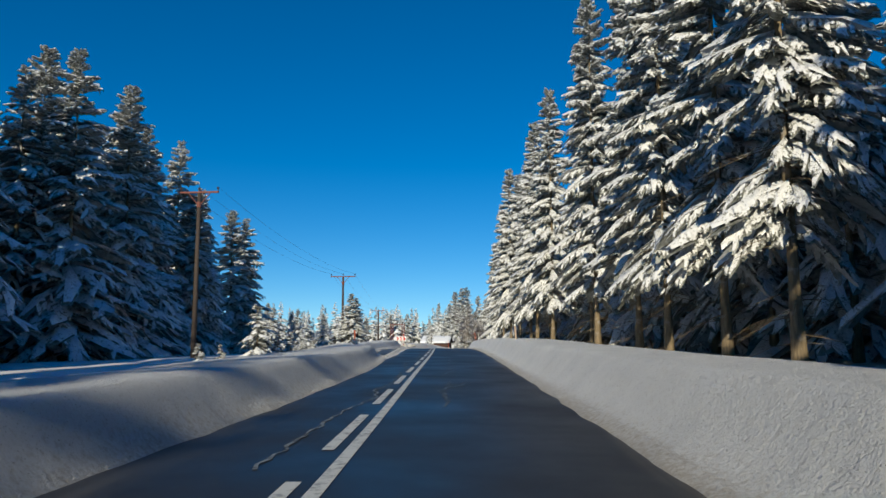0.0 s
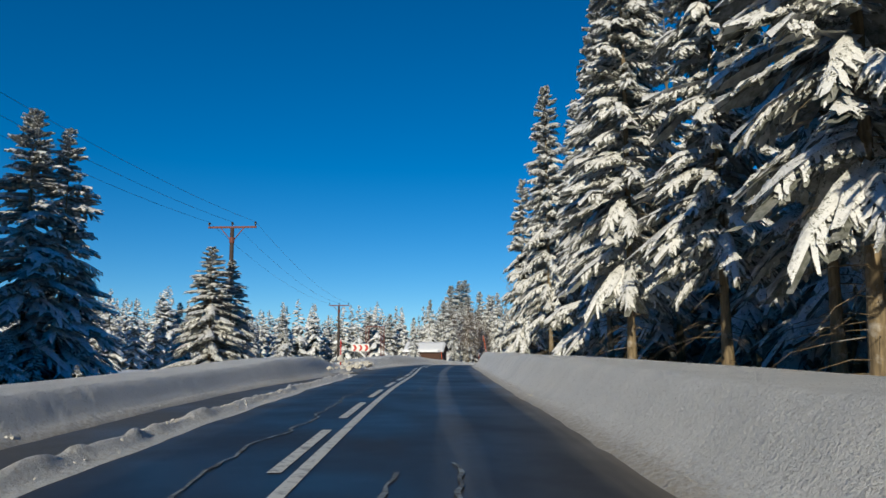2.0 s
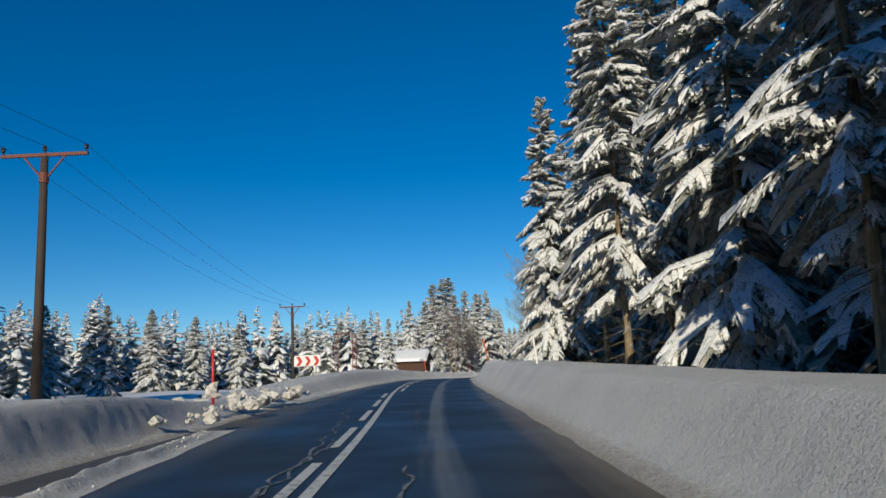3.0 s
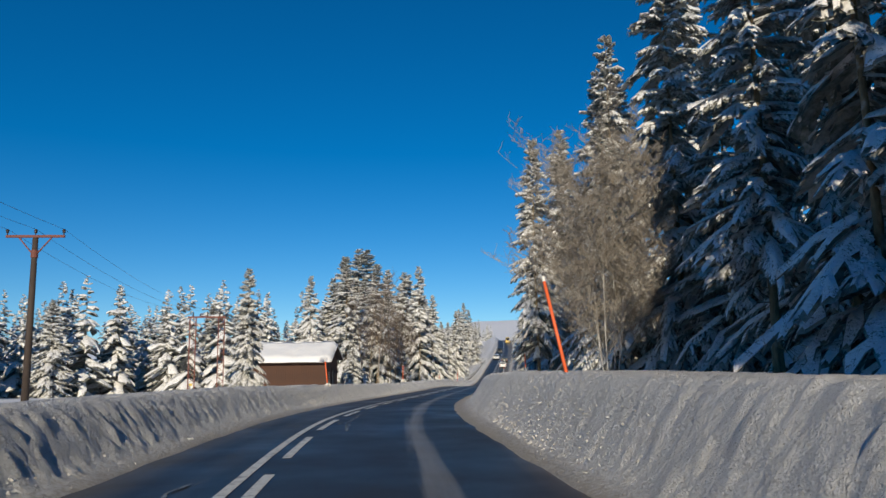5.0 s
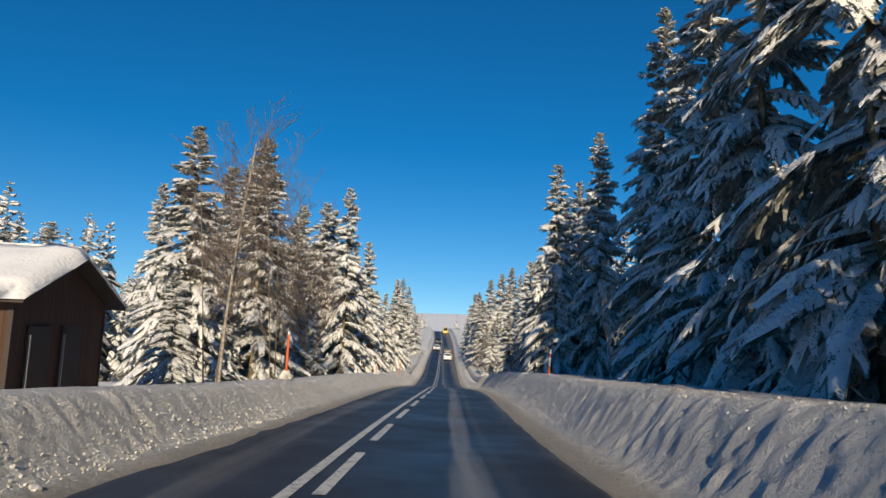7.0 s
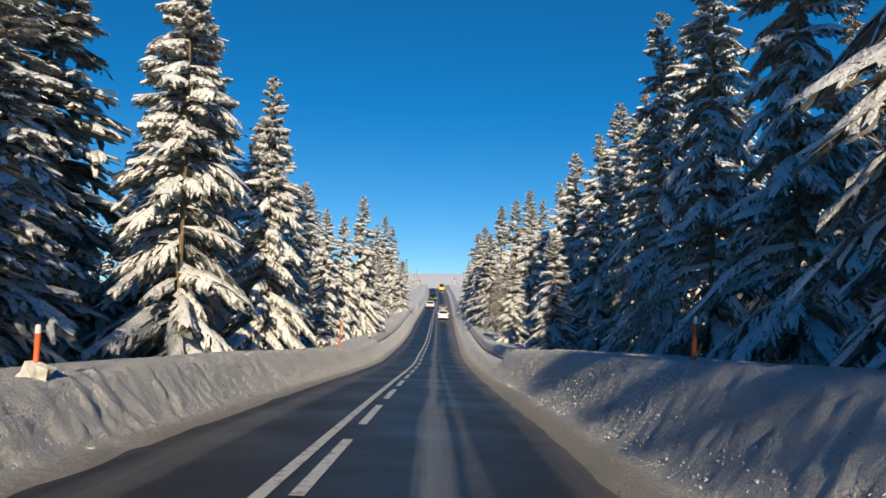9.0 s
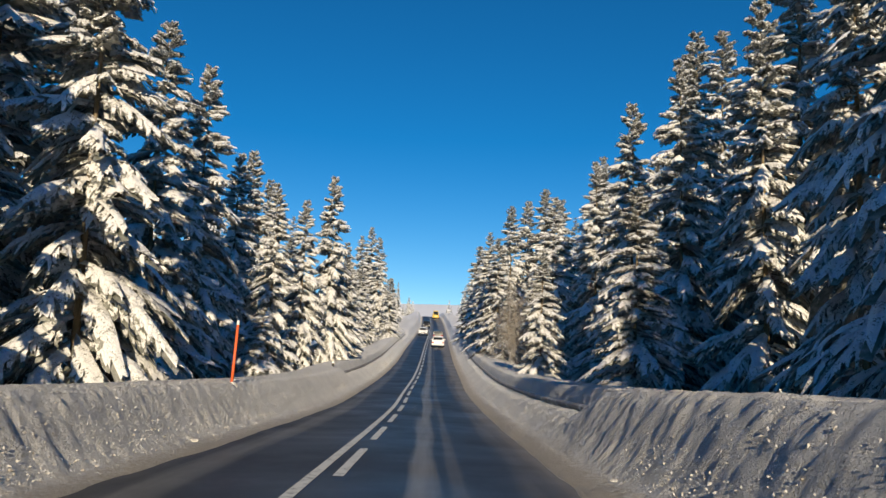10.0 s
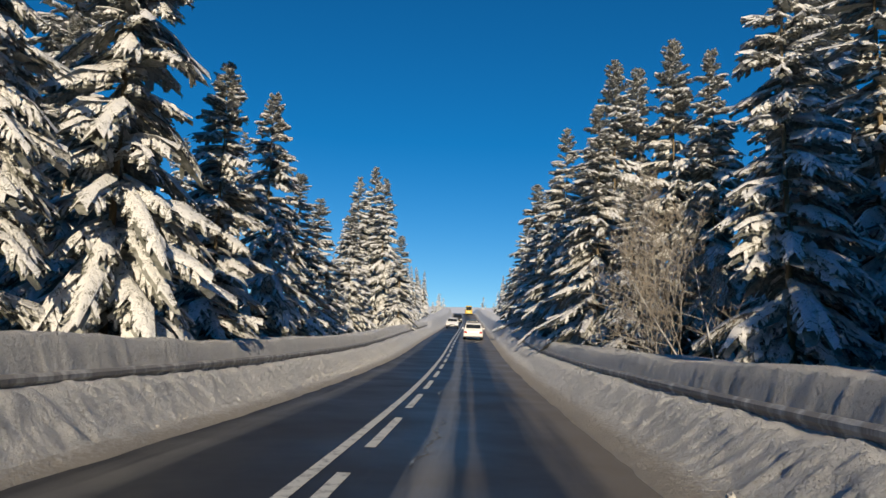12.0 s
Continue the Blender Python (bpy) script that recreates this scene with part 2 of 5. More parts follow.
# the centre line, and the ridge of snow before the lay-by, beside the driver's line
CENTRE = smooth_curve([-120, 0, 20, 50, 70, 90, 110, 121, 130, 145, 178, 195, 1700], [-1.0, -1.02, -1.15, -1.2, -1.28, -1.58, -1.68, -1.52, -1.42, -1.33, -1.34, -1.38, -1.40])
RIDGE = smooth_curve([-120, 31, 40, 47, 60, 68, 75, 82, 1700], [-3.2, -3.2, -3.35, -3.58, -3.85, -4.05, -4.4, -4.5, -4.5])


def field_height(y, u):
    """The ground beside the road, over the road's own height."""
    left = -0.25 - 0.6 * ease((-u - 8) / 40) + 0.5 * (fbm(y * 0.12, u * 0.12, 5) - 0.5)
    right = 0.25 + 0.4 * ease((u - 8) / 30) + 0.5 * (fbm(y * 0.12, u * 0.12, 6) - 0.5)
    return np.where(u < 0, left, right) * ease((np.abs(u) - 4.5) / 2.0) - 0.12


def ground_at(x, y):
    q, u = along(x, y)
    return float(road_z(q)) + float(field_height(np.array(q), np.array(u)))


def sheet(name, ys, us, place, material, uv=None, kind="structure", label="", flip=False):
    """A grid of ys by us as one mesh; place(Y, U) gives the points."""
    Y, U = np.meshgrid(ys, us, indexing="ij")
    pts = place(Y, U).reshape(-1, 3)
    ny, nu = Y.shape
    i = (np.arange(ny - 1)[:, None] * nu + np.arange(nu - 1)[None, :]).ravel()
    quads = np.stack([i, i + 1, i + nu + 1, i + nu], -1)
    if flip:
        quads = quads[:, ::-1]
    me = mesh_of(name, pts, quads, material)
    if uv is not None:
        layer = me.uv_layers.new(name="UVMap")
        w = uv(Y, U).reshape(-1, 2)
        layer.data.foreach_set("uv", w[quads.ravel()].astype(np.float32).ravel())
    ob = new(name, me)
    return tagged(ob, label, kind=kind)


def mesh_of(name, pts, quads, material, smooth=True):
    """A mesh from arrays of points and of faces that all have as many corners."""
    pts, quads = np.asarray(pts, np.float32), np.asarray(quads, np.int32)
    me = bpy.data.meshes.new(name)
    n = quads.shape[1]
    me.vertices.add(len(pts))
    me.vertices.foreach_set("co", pts.ravel())
    me.loops.add(quads.size)
    me.loops.foreach_set("vertex_index", quads.ravel())
    me.polygons.add(len(quads))
    me.polygons.foreach_set("loop_start", np.arange(0, quads.size, n, dtype=np.int32))
    me.polygons.foreach_set("use_smooth", np.full(len(quads), smooth))
    me.update(calc_edges=True)
    me.validate()
    me.materials.append(material)
    return me


def part(name, me, parent, label=""):
    """A mesh as a part of a thing."""
    ob = new(name, me)
    ob.parent = parent
    if label:
        ob["label"] = label
    return ob


def thing(name, m, label, category, group=""):
    """An empty at the base of a thing, to carry its parts."""
    ob = new(name)
    ob.empty_display_size = 0.3
    ob.matrix_basis = m
    return tagged(ob, label, category, group)


# ---- ground, road, banks ----
near = np.arange(-60, 340, 2.0)
ys = np.concatenate([np.arange(-120, -60, 10.0), near, np.arange(340, 700, 10.0), np.arange(700, 1701, 50.0)])
us = np.concatenate([-np.geomspace(900, 12, 26), np.arange(-11, 11.1, 1.0), np.geomspace(12, 900, 26)])


def ground_place(Y, U):
    p = on_road(Y, U)
    p[..., 2] += field_height(Y, U) - 0.03 + 46 * ease((Y - 900) / 700) * ease((U + 260) / 200)
    return p


sheet("ground", ys, us, ground_place, FIELD, label="snow-covered ground with forest floor and open field", flip=True)
WORN = smooth_curve([-120, 45, 62, 78, 88, 115, 131, 146, 1700], [0, 0, -0.2, -0.25, 0.0, 0.32, 0.15, 0.0, 0.0])      # how far the worn wheel tracks drift
road_y = np.concatenate([np.arange(-60, 340, 1.0), np.arange(340, 700, 8.0)])
road_u = np.linspace(-6.2, 2.6, 23)
road = sheet("road", road_y, road_u, lambda Y, U: on_road(Y, U, -0.02 * np.abs(U + 1.1) * 0.5), ASPHALT,
             uv=lambda Y, U: np.stack([U - WORN(Y), Y], -1), label="wet dark asphalt road with dried salt streaks", flip=True)


RAIL_V = 1.12           # the guard rail stands this far out from the road's edge


def bank(name, side, y0, y1, step, widths, height, label):
    """A ploughed snow bank along one edge: steep crumbled face, rounded crest, then down to the field."""
    vs = np.concatenate([np.linspace(-0.6, -0.16, 7), np.linspace(-0.10, 1.6, widths), np.linspace(1.8, 7.0, max(5, widths // 3))])

    def place(Y, V):
        e = np.where(side < 0, EDGE_L(Y), EDGE_R(Y))
        wob = 0.16 * (fbm(Y * 0.12, Y * 0 + 3, 11 + side, 1) - 0.5)
        h = height(Y) * (0.95 + 0.11 * fbm(Y * 0.18, Y * 0, 13 + side, 2))
        face = ease((V - wob * ease((1.4 - V) / 1.4)) / (0.95 - (0.36 * ease((85 - Y) / 15) if side < 0 else 0.0)))
        rough = ease((Y - 75) / 30)                      # the banks get more broken further on
        lump = (fbm(Y * 0.9, V * 1.6, 14 + side, 2) - 0.5) * 0.02
        lump = lump + (hash_noise(Y * 6.3 + 7, V * 6.9, 18 + side) ** 2 - 0.35) * (0.012 + 0.05 * rough) + (hash_noise(Y * 10.7, V * 11.3, 17 + side) - 0.5) * (0.01 + 0.035 * rough)
        mask = ease((V + 0.1) / 0.3) * (0.35 + 0.65 * ease((1.6 - V) / 1.0))
        bulge = ((hash_noise(Y * 6.7 + 3, V * 7.4, 23 + side) - 0.5) * 0.05 + (hash_noise(Y * 10.9, V * 12.1, 24 + side) - 0.5) * 0.05) * (0.12 + 0.6 * rough) * mask
        railed = ease((Y - (212 if side < 0 else 190)) / 3) * ease(((300 if side < 0 else 268) - Y) / 10)
        shelf = 0.46 * ease((V - wob) / 0.8) + (0.95 - 0.46) * ease((V - RAIL_V - 0.02) / 0.28)
        face, h = face * (1 - railed) + shelf * railed, h * (1 - railed) + railed * (1.02 + 0.25 * fbm(Y * 0.5, Y * 0, 19 + side))
        back = ease((V - (2.6 if side > 0 else 1.9)) / 4.4)
        out = field_height(Y, e + side * V) + 0.05
        z = (h * face + lump * mask) * (1 - back) + np.maximum(out, -0.4) * back
        reach = (0.16 + 0.30 * ease((Y - 95) / 30)) * (1.0 if side > 0 else 0.6)
        slush = 0.045 * ease((V + reach) / reach) + (fbm(Y * 1.1, V * 3.0, 33 + side, 2) - 0.55) * 0.06 * ease((0.2 - V) / 0.2)
        z = np.where(V < 0.0, slush, z + 0.03 * ease((0.4 - V) / 0.4))
        z = np.where(V < -reach, z - 0.5 * (-reach - V), z)
        return on_road(Y, e + side * (V + bulge), z)

    return sheet(name, np.arange(y0, y1, step), vs, place, BANK, uv=lambda Y, V: np.stack([V, Y], -1), label=label, flip=side > 0)


bank_h_r = smooth_curve([-120, 0, 20, 38, 48, 68, 85, 108, 124, 137, 150, 170, 186, 200, 1700], [0.79, 0.79, 0.76, 0.83, 0.76, 0.85, 0.95, 1.13, 1.13, 1.02, 1.07, 1.08, 1.12, 1.16, 1.1])
bank_h_l = smooth_curve([-120, 0, 24, 42, 60, 68, 72, 77, 84, 90, 102, 113, 128, 140, 155, 168, 179, 192, 203, 1700], [0.63, 0.63, 0.63, 0.52, 0.56, 0.78, 0.78, 0.42, 0.40, 0.60, 0.84, 0.80, 0.76, 0.68, 0.56, 0.66, 0.84, 0.88, 0.94, 0.9])
bank("snow_bank_right", 1, -30, 250, 0.085, 24, bank_h_r, "waist-high ploughed snow bank, gritty at its foot")
bank("snow_bank_left", -1, -30, 250, 0.085, 24, bank_h_l, "ploughed snow bank with crumbled face, dirty at its foot")
bank("snow_bank_far_right", 1, 249.8, 640, 0.8, 14, bank_h_r, "distant ploughed snow bank along the climbing road")
bank("snow_bank_far_left", -1, 249.8, 640, 0.8, 14, bank_h_l, "distant ploughed snow bank along the climbing road")


k = Mat("crumbled_snow", 0.8)
g = k.node("ShaderNodeNewGeometry")
k.colour(k.mix(k.grey(g.outputs["Random Per Island"], 0.45, 1.0), (0.62, 0.61, 0.60), (0.36, 0.33, 0.29)))
k.bump(k.noise(40.0, 4), 0.5, 0.02)
CRUMB = k.m


def crumbs(name, side, y0, y1, count, height, label, ridge=False):
    """Loose crumbs of broken snow on a bank's face, thickest at its foot."""
    rng = np.random.default_rng(70 + side)
    Y = y0 + (y1 - y0) * rng.random(count)
    V = np.clip(rng.exponential(0.34, count) - 0.08, -0.12, 1.05)
    keep = (rng.random(count) < 0.35 + 0.65 * ease((Y - 85) / 35)) & (V < 0.10 + 1.2 * ease((Y - 75) / 40))
    Y, V = Y[keep], V[keep]
    n = len(Y)
    e = np.where(side < 0, EDGE_L(Y), EDGE_R(Y))
    railed = ease((Y - (212 if side < 0 else 190)) / 3) * ease(((300 if side < 0 else 268) - Y) / 10)
    h = height(Y) * 1.0 * (1 - railed) + 0.95 * railed
    z = h * (ease(V / 0.95) * (1 - railed) + 0.46 * ease(V / 0.8) * railed) + 0.006
    if ridge:
        V = rng.normal(0, 0.09, n)
        e, z = RIDGE(Y), 0.09 * np.exp(-(V / 0.11) ** 2) - 0.005
    size = (0.006 + 0.014 * rng.random(n) ** 2) * (1.25 - 0.5 * np.clip(V, 0, 1))
    corner = np.array([[1, 0, 0], [0, 1, 0], [-1, 0, 0], [0, -1, 0], [0, 0, 1], [0, 0, -1]], float)
    turn = rng.normal(0, 1, (n, 3, 3))
    turn = np.linalg.qr(turn)[0]
    shape_ = corner[None] * (0.6 + 0.8 * rng.random((n, 6, 1))) * np.array([1.25, 0.9, 0.75])
    pts = on_road(Y, e + side * V + (0.15 * (fbm(Y * 0.6, Y * 0, 46) - 0.5) if ridge else 0.0), z)[:, None, :] + np.einsum("nij,nkj->nki", turn, shape_) * size[:, None, None]
    face = np.array([[0, 1, 4], [1, 2, 4], [2, 3, 4], [3, 0, 4], [1, 0, 5], [2, 1, 5], [3, 2, 5], [0, 3, 5]])
    tris = (np.arange(n)[:, None, None] * 6 + face[None]).reshape(-1, 3)
    ob = new(name, mesh_of(name, pts.reshape(-1, 3), tris, CRUMB, smooth=False))
    return tagged(ob, label, "snow crumbs", kind="stuff")


crumbs("snow_crumbs", 1, 20, 245, 34000, bank_h_r, "loose crumbs of broken snow on the bank's face")
crumbs("snow_crumbs", -1, -4, 245, 36000, bank_h_l, "loose crumbs of broken snow on the bank's face")

crumbs("snow_crumbs", -1, 32, 73, 9000, bank_h_l, "dirty snow crumbs on the ridge along the lay-by", True)


def line_piece(name, y0, y1, du, w, step=1.0):
    """A strip of paint on the road, du to the right of the centre line."""
    n = max(2, int((y1 - y0) / step) + 1)
    yy = np.repeat(np.linspace(y0, y1, n), 2)
    return mesh_of(name, on_road(yy, CENTRE(yy) + du + np.tile([-w / 2, w / 2], n), 0.006).reshape(-1, 3),
                   np.array([[2 * i, 2 * i + 1, 2 * i + 3, 2 * i + 2] for i in range(n - 1)]), LINE)


part("solid_line", line_piece("solid_line", -40, 420, 0.0, 0.13), road, "worn white solid centre line")
y = -38.0
while y < 330:
    part("line_dash", line_piece("line_dash", y, y + 3.0, -0.24 if y < 84 else 0.29, 0.13), road)
    y += 4.5


# ---- trees ----
def blades(base, way, length, half, rng):
    """Many small kite-shaped sprigs at once."""
    way = way / (np.linalg.norm(way, axis=1)[:, None] + 1e-9)
    roll = rng.normal(0, 1, way.shape)
    roll[:, 2] *= 0.4
    side = np.cross(way, roll)
    side /= np.linalg.norm(side, axis=1)[:, None] + 1e-9
    mid = base + way * (length * 0.4)[:, None]
    pts = np.stack([base, mid + side * half[:, None], base + way * length[:, None], mid - side * half[:, None]], 1).reshape(-1, 3)
    return pts, np.arange(len(pts)).reshape(-1, 4)


def tube(points, radii, sides=7):
    """A tapered round bar along points."""
    points = np.asarray(points, float)
    d = np.gradient(points, axis=0)
    d /= np.linalg.norm(d, axis=1)[:, None] + 1e-9
    a = np.cross(d, np.where(np.abs(d[:, 2:3]) > 0.9, [[1.0, 0, 0]], [[0, 0, 1.0]]))
    a /= np.linalg.norm(a, axis=1)[:, None] + 1e-9
    b = np.cross(d, a)
    ang = np.linspace(0, 2 * math.pi, sides, endpoint=False)
    ring = points[:, None, :] + (a[:, None, :] * np.cos(ang)[None, :, None] + b[:, None, :] * np.sin(ang)[None, :, None]) * np.asarray(radii)[:, None, None]
    n = len(points)
    i = np.arange(n - 1)[:, None] * sides
    j = np.arange(sides)[None, :]
    k2 = (j + 1) % sides
    quads = np.stack([i + j, i + k2, i + sides + k2, i + sides + j], -1).reshape(-1, 4)
    return ring.reshape(-1, 3), quads


def merge(pieces):
    pts, quads, n = [], [], 0
    for p, q in pieces:
        pts.append(p), quads.append(q + n)
        n += len(p)
    return np.concatenate(pts), np.concatenate(quads)


def spruce(seed, H=18.0, R=2.9, bare=0.06, whorls=28, arms=6, rows=10, spread=0.2, subs=0, snow=0.8, power=0.85, droop=0.5, fringe=20, tufts=6, dead=0, fat=1.0, inner=0.2, spine=None, longest=9.0, cols=5, hang=0.0):
    """Meshes of a snowy spruce of height H: trunk, crown of needles, snow on the boughs."""
    rng = np.random.default_rng(seed)
    n = whorls * arms
    lev = 1 - (1 - np.repeat((np.arange(whorls) + 0.5) / whorls, arms)) ** 1.45 + rng.normal(0, 0.35 / whorls, n)
    lev = np.clip(lev, 0.01, 0.99)
    az = rng.random(n) * 2 * math.pi
    L = (R * (1 - lev) ** power + 0.16) * (0.72 + 0.5 * rng.random(n))
    L *= 0.62 + 0.38 * ease((lev + 0.02) / 0.12)
    L = np.where(rng.random(n) < inner, L * (0.35 + 0.25 * rng.random(n)), L)     # short boughs that fill the inside
    tilt = np.interp(lev, [0, 0.4, 0.8, 1], [-0.16, 0.0, 0.22, 0.75]) + rng.normal(0, 0.12, n)
    drop = droop * np.interp(lev, [0, 0.5, 1], [1.1, 1.0, 0.4]) * (0.6 + 0.8 * rng.random(n))
    O = np.stack([0 * az, 0 * az, H * (bare + (1 - bare) * lev)], -1)
    laden = np.clip(rng.normal(1.0, 0.4, n), 0.1, 1.8) * np.interp(lev, [0, 0.7, 1], [1, 1, 0.45])          # some boughs carry much, some little
    if subs:
        # side boughs that fork off the large ones
        i = np.repeat(np.nonzero(L > 0.32)[0], subs)
        k0 = np.tile(np.arange(subs), len(i) // subs)
        s = 0.18 + 0.62 * (k0 + rng.random(len(i))) / subs
        O2 = O[i] + np.stack([np.cos(az[i]), np.sin(az[i]), 0 * s], -1) * (L[i] * s)[:, None]
        O2[:, 2] += L[i] * (tilt[i] * s - drop[i] * s * s)
        az2 = az[i] + np.where(k0 % 2 == 0, 1, -1) * (0.5 + 0.5 * rng.random(len(i)))
        L2 = L[i] * (0.60 - 0.36 * s) * (4 / (subs + 1)) ** 0.35 * (0.7 + 0.6 * rng.random(len(i)))
        L2 = np.minimum(L2, longest * (0.7 + 0.6 * rng.random(len(i))))
        O, az, L = np.concatenate([O, O2]), np.concatenate([az, az2]), np.concatenate([L, L2])
        tilt = np.concatenate([tilt, tilt[i] - 0.8 * drop[i] * s - 0.05 - hang * (0.2 + 0.8 * rng.random(len(i)))])
        drop = np.concatenate([drop, drop[i] * (0.5 + 0.6 * rng.random(len(i)))])
        laden = np.concatenate([laden, np.clip(laden[i] * 0.85 + rng.normal(0, 0.3, len(i)), 0.05, 1.8)])
        n = len(L)
    broad = np.full(n, spread)
    if spine:
        broad[:whorls * arms] = spine
    hd = np.stack([np.cos(az), np.sin(az), 0 * az], -1)
    sd = np.stack([-np.sin(az), np.cos(az), 0 * az], -1)
    fall = 0.35 + 0.7 * rng.random(n)

    def over(i, s, c, w):
        """A place on bough i: s along it, c across it, w its half width there."""
        p = O[i] + hd[i] * (L[i] * s + 0.40 * w * np.abs(c))[..., None] + sd[i] * (w * c)[..., None]
        p[..., 2] += L[i] * (tilt[i] * s - drop[i] * s * s) - fall[i] * w * c * c
        return p

    def half(i, s):
        return (L[i] * broad[i] + 0.025) * fat * np.sin(np.pi * np.clip(0.10 + 0.80 * s, 0, 1)) ** 0.7
    # each bough a drooping fan with fingers along both edges
    across = np.linspace(-1.0, 1.0, cols)
    i3 = np.arange(n)[:, None, None].repeat(rows, 1).repeat(cols, 2)
    step = (np.arange(rows)[None, :] + 0.5 * (rng.random((n, rows)) - 0.5)) / (rows - 1)
    s3 = np.clip(0.05 + 0.95 * step, 0.03, 1.02)[:, :, None].repeat(cols, 2)
    par = (np.arange(rows)[None, :, None] + rng.integers(0, 2, (n, 1, 1)) + np.array([0, 1])[None, None, :]) % 2
    finger = np.where(par == 0, 1.0, 0.48) * (0.65 + 0.7 * rng.random((n, rows, 2)))
    f3 = np.stack([finger[..., 0] if c < 0 else finger[..., 1] if c > 0 else np.ones((n, rows)) for c in across], -1)
    w3 = half(i3, s3) * f3
    c3 = np.broadcast_to(across, w3.shape)
    size = np.clip(L, 0.2, 2.2)[:, None, None]
    G = over(i3, s3, c3, w3 * 1.10)
    G += rng.normal(0, 0.012, G.shape) * size[..., None]
    under = G.copy()
    under[..., 2] -= 0.03 + 0.02 * size * c3 ** 2
    cover = (0.028 + 0.026 * size) * (laden[:, None, None] * (0.55 + snow) - 0.45) + rng.normal(0, 0.020, w3.shape) * (0.5 + size)
    top = over(i3, s3, c3, w3 * 0.98)
    top[..., 2] += cover + 0.02 * size * (1 - c3 ** 2) - 0.02 * (s3 > 0.97)
    def grid(wide):
        at = (np.arange(n)[:, None, None] * rows * wide + np.arange(rows - 1)[None, :, None] * wide + np.arange(wide - 1)[None, None, :]).ravel()
        return np.stack([at, at + 1, at + wide + 1, at + wide], -1)

    quads = grid(cols)
    under = under[:, :, ::2]
    needles = [(under.reshape(-1, 3), grid(under.shape[2]))]
    pads = [(top.reshape(-1, 3), quads)]

    def spots(count):
        j = np.repeat(np.arange(n), count)
        s = 0.10 + 0.92 * rng.random(len(j)) ** 0.8
        c = np.clip(rng.normal(0, 0.6, len(j)), -1.1, 1.1)
        return j, c, over(j, s, c, half(j, s) * (0.5 + 0.5 * rng.random(len(j))))
    if fringe:
        # sprigs that hang under the boughs and stand out at their edges
        j, c, at = spots(fringe)
        at[:, 2] -= 0.03
        way = hd[j] * (0.1 + 0.8 * rng.random((len(j), 1))) + sd[j] * (c * 0.9)[:, None]
        way[:, 2] -= 0.2 + 1.3 * rng.random(len(j))
        z = np.clip(L[j] / 1.6, 0.35, 1.2) * fat ** 0.6
        needles.append(blades(at, way, (0.10 + 0.22 * rng.random(len(j))) * z, (0.018 + 0.02 * rng.random(len(j))) * fat, rng))
    if tufts:
        # snow that clings to single sprigs
        j, c, at = spots(tufts)
        hold = rng.random(len(j)) < laden[j] * snow
        j, c, at = j[hold], c[hold], at[hold]
        way = hd[j] * (0.2 + 0.8 * rng.random((len(j), 1))) + sd[j] * (c * 0.9)[:, None]
        way[:, 2] -= 0.1 + 0.9 * rng.random(len(j))
        z = np.clip(L[j] / 1.6, 0.35, 1.2) * fat ** 0.6
        pads.append(blades(at, way, (0.08 + 0.13 * rng.random(len(j))) * z, (0.016 + 0.018 * rng.random(len(j))) * fat, rng))
    hs = np.linspace(0, 1, 9)
    lean = np.stack([0.05 * np.sin(hs * 5 + seed), 0.05 * np.cos(hs * 4 + seed), hs * H * 0.985], -1)
    r0 = 0.0062 * H + 0.02
    stem = [tube(lean, r0 * (1 - hs) ** 0.9 * (1 + 0.5 * np.exp(-hs * 40)) + 0.012, 8)]
    for _ in range(dead):
        zz = H * (0.03 + (bare + 0.12) * rng.random())
        a = rng.random() * 2 * math.pi
        l = 0.7 + 1.9 * rng.random()
        q = np.linspace(0, 1, 4)
        c, s1 = math.cos(a), math.sin(a)
        stem.append(tube(np.stack([c * l * q, s1 * l * q, zz - l * 0.35 * q * q + 0.06 * np.sin(q * 6 + a)], -1), (0.007 + 0.008 * rng.random()) * (1.08 - q), 4))
    return (mesh_of("trunk", *merge(stem), BARK), mesh_of("crown", *merge(needles), NEEDLES), mesh_of("snow_load", *merge(pads), BOUGHSNOW), H)


def far_spruces(name, spots, seed, label):
    """Many distant spruces as one mesh of stuff, each with boughs and snow of its own."""
    rng = np.random.default_rng(seed)
    forms = []
    for k1 in range(5):
        t = spruce(seed + k1, H=16, R=3.6, bare=0.02, whorls=18, arms=5, rows=4, spread=0.24, snow=0.44, fringe=3, tufts=0, fat=1.4)
        geo = []
        for me in t[1:3]:
            p = np.zeros(len(me.vertices) * 3, np.float32)
            me.vertices.foreach_get("co", p)
            q = np.zeros(len(me.loops), np.int32)
            me.loops.foreach_get("vertex_index", q)
            geo.append((p.reshape(-1, 3), q.reshape(-1, 4)))
        forms.append(geo)
        for me in t[:3]:
            bpy.data.meshes.remove(me)
    root = thing(name, Matrix(), label, "forest")
    root["kind"] = "stuff"
    for which, material, nm in ((0, NEEDLES, "crowns"), (1, BOUGHSNOW, "snow_loads")):
        rng2 = np.random.default_rng(seed + 9)
        pieces = []
        for x, y, z, h in spots:
            p, q = forms[rng2.integers(5)][which]
            a, f = rng2.random() * 6.28, h / 16
            c, s1 = math.cos(a) * f * (0.85 + 0.3 * rng2.random()), math.sin(a) * f
            g = np.stack([p[:, 0] * c - p[:, 1] * s1 + x, p[:, 0] * s1 + p[:, 1] * c + y, p[:, 2] * f + z], -1)
            pieces.append((g, q))
        ob = part(nm, mesh_of(nm, *merge(pieces), material), root)
        ob["kind"] = "stuff"
    return root


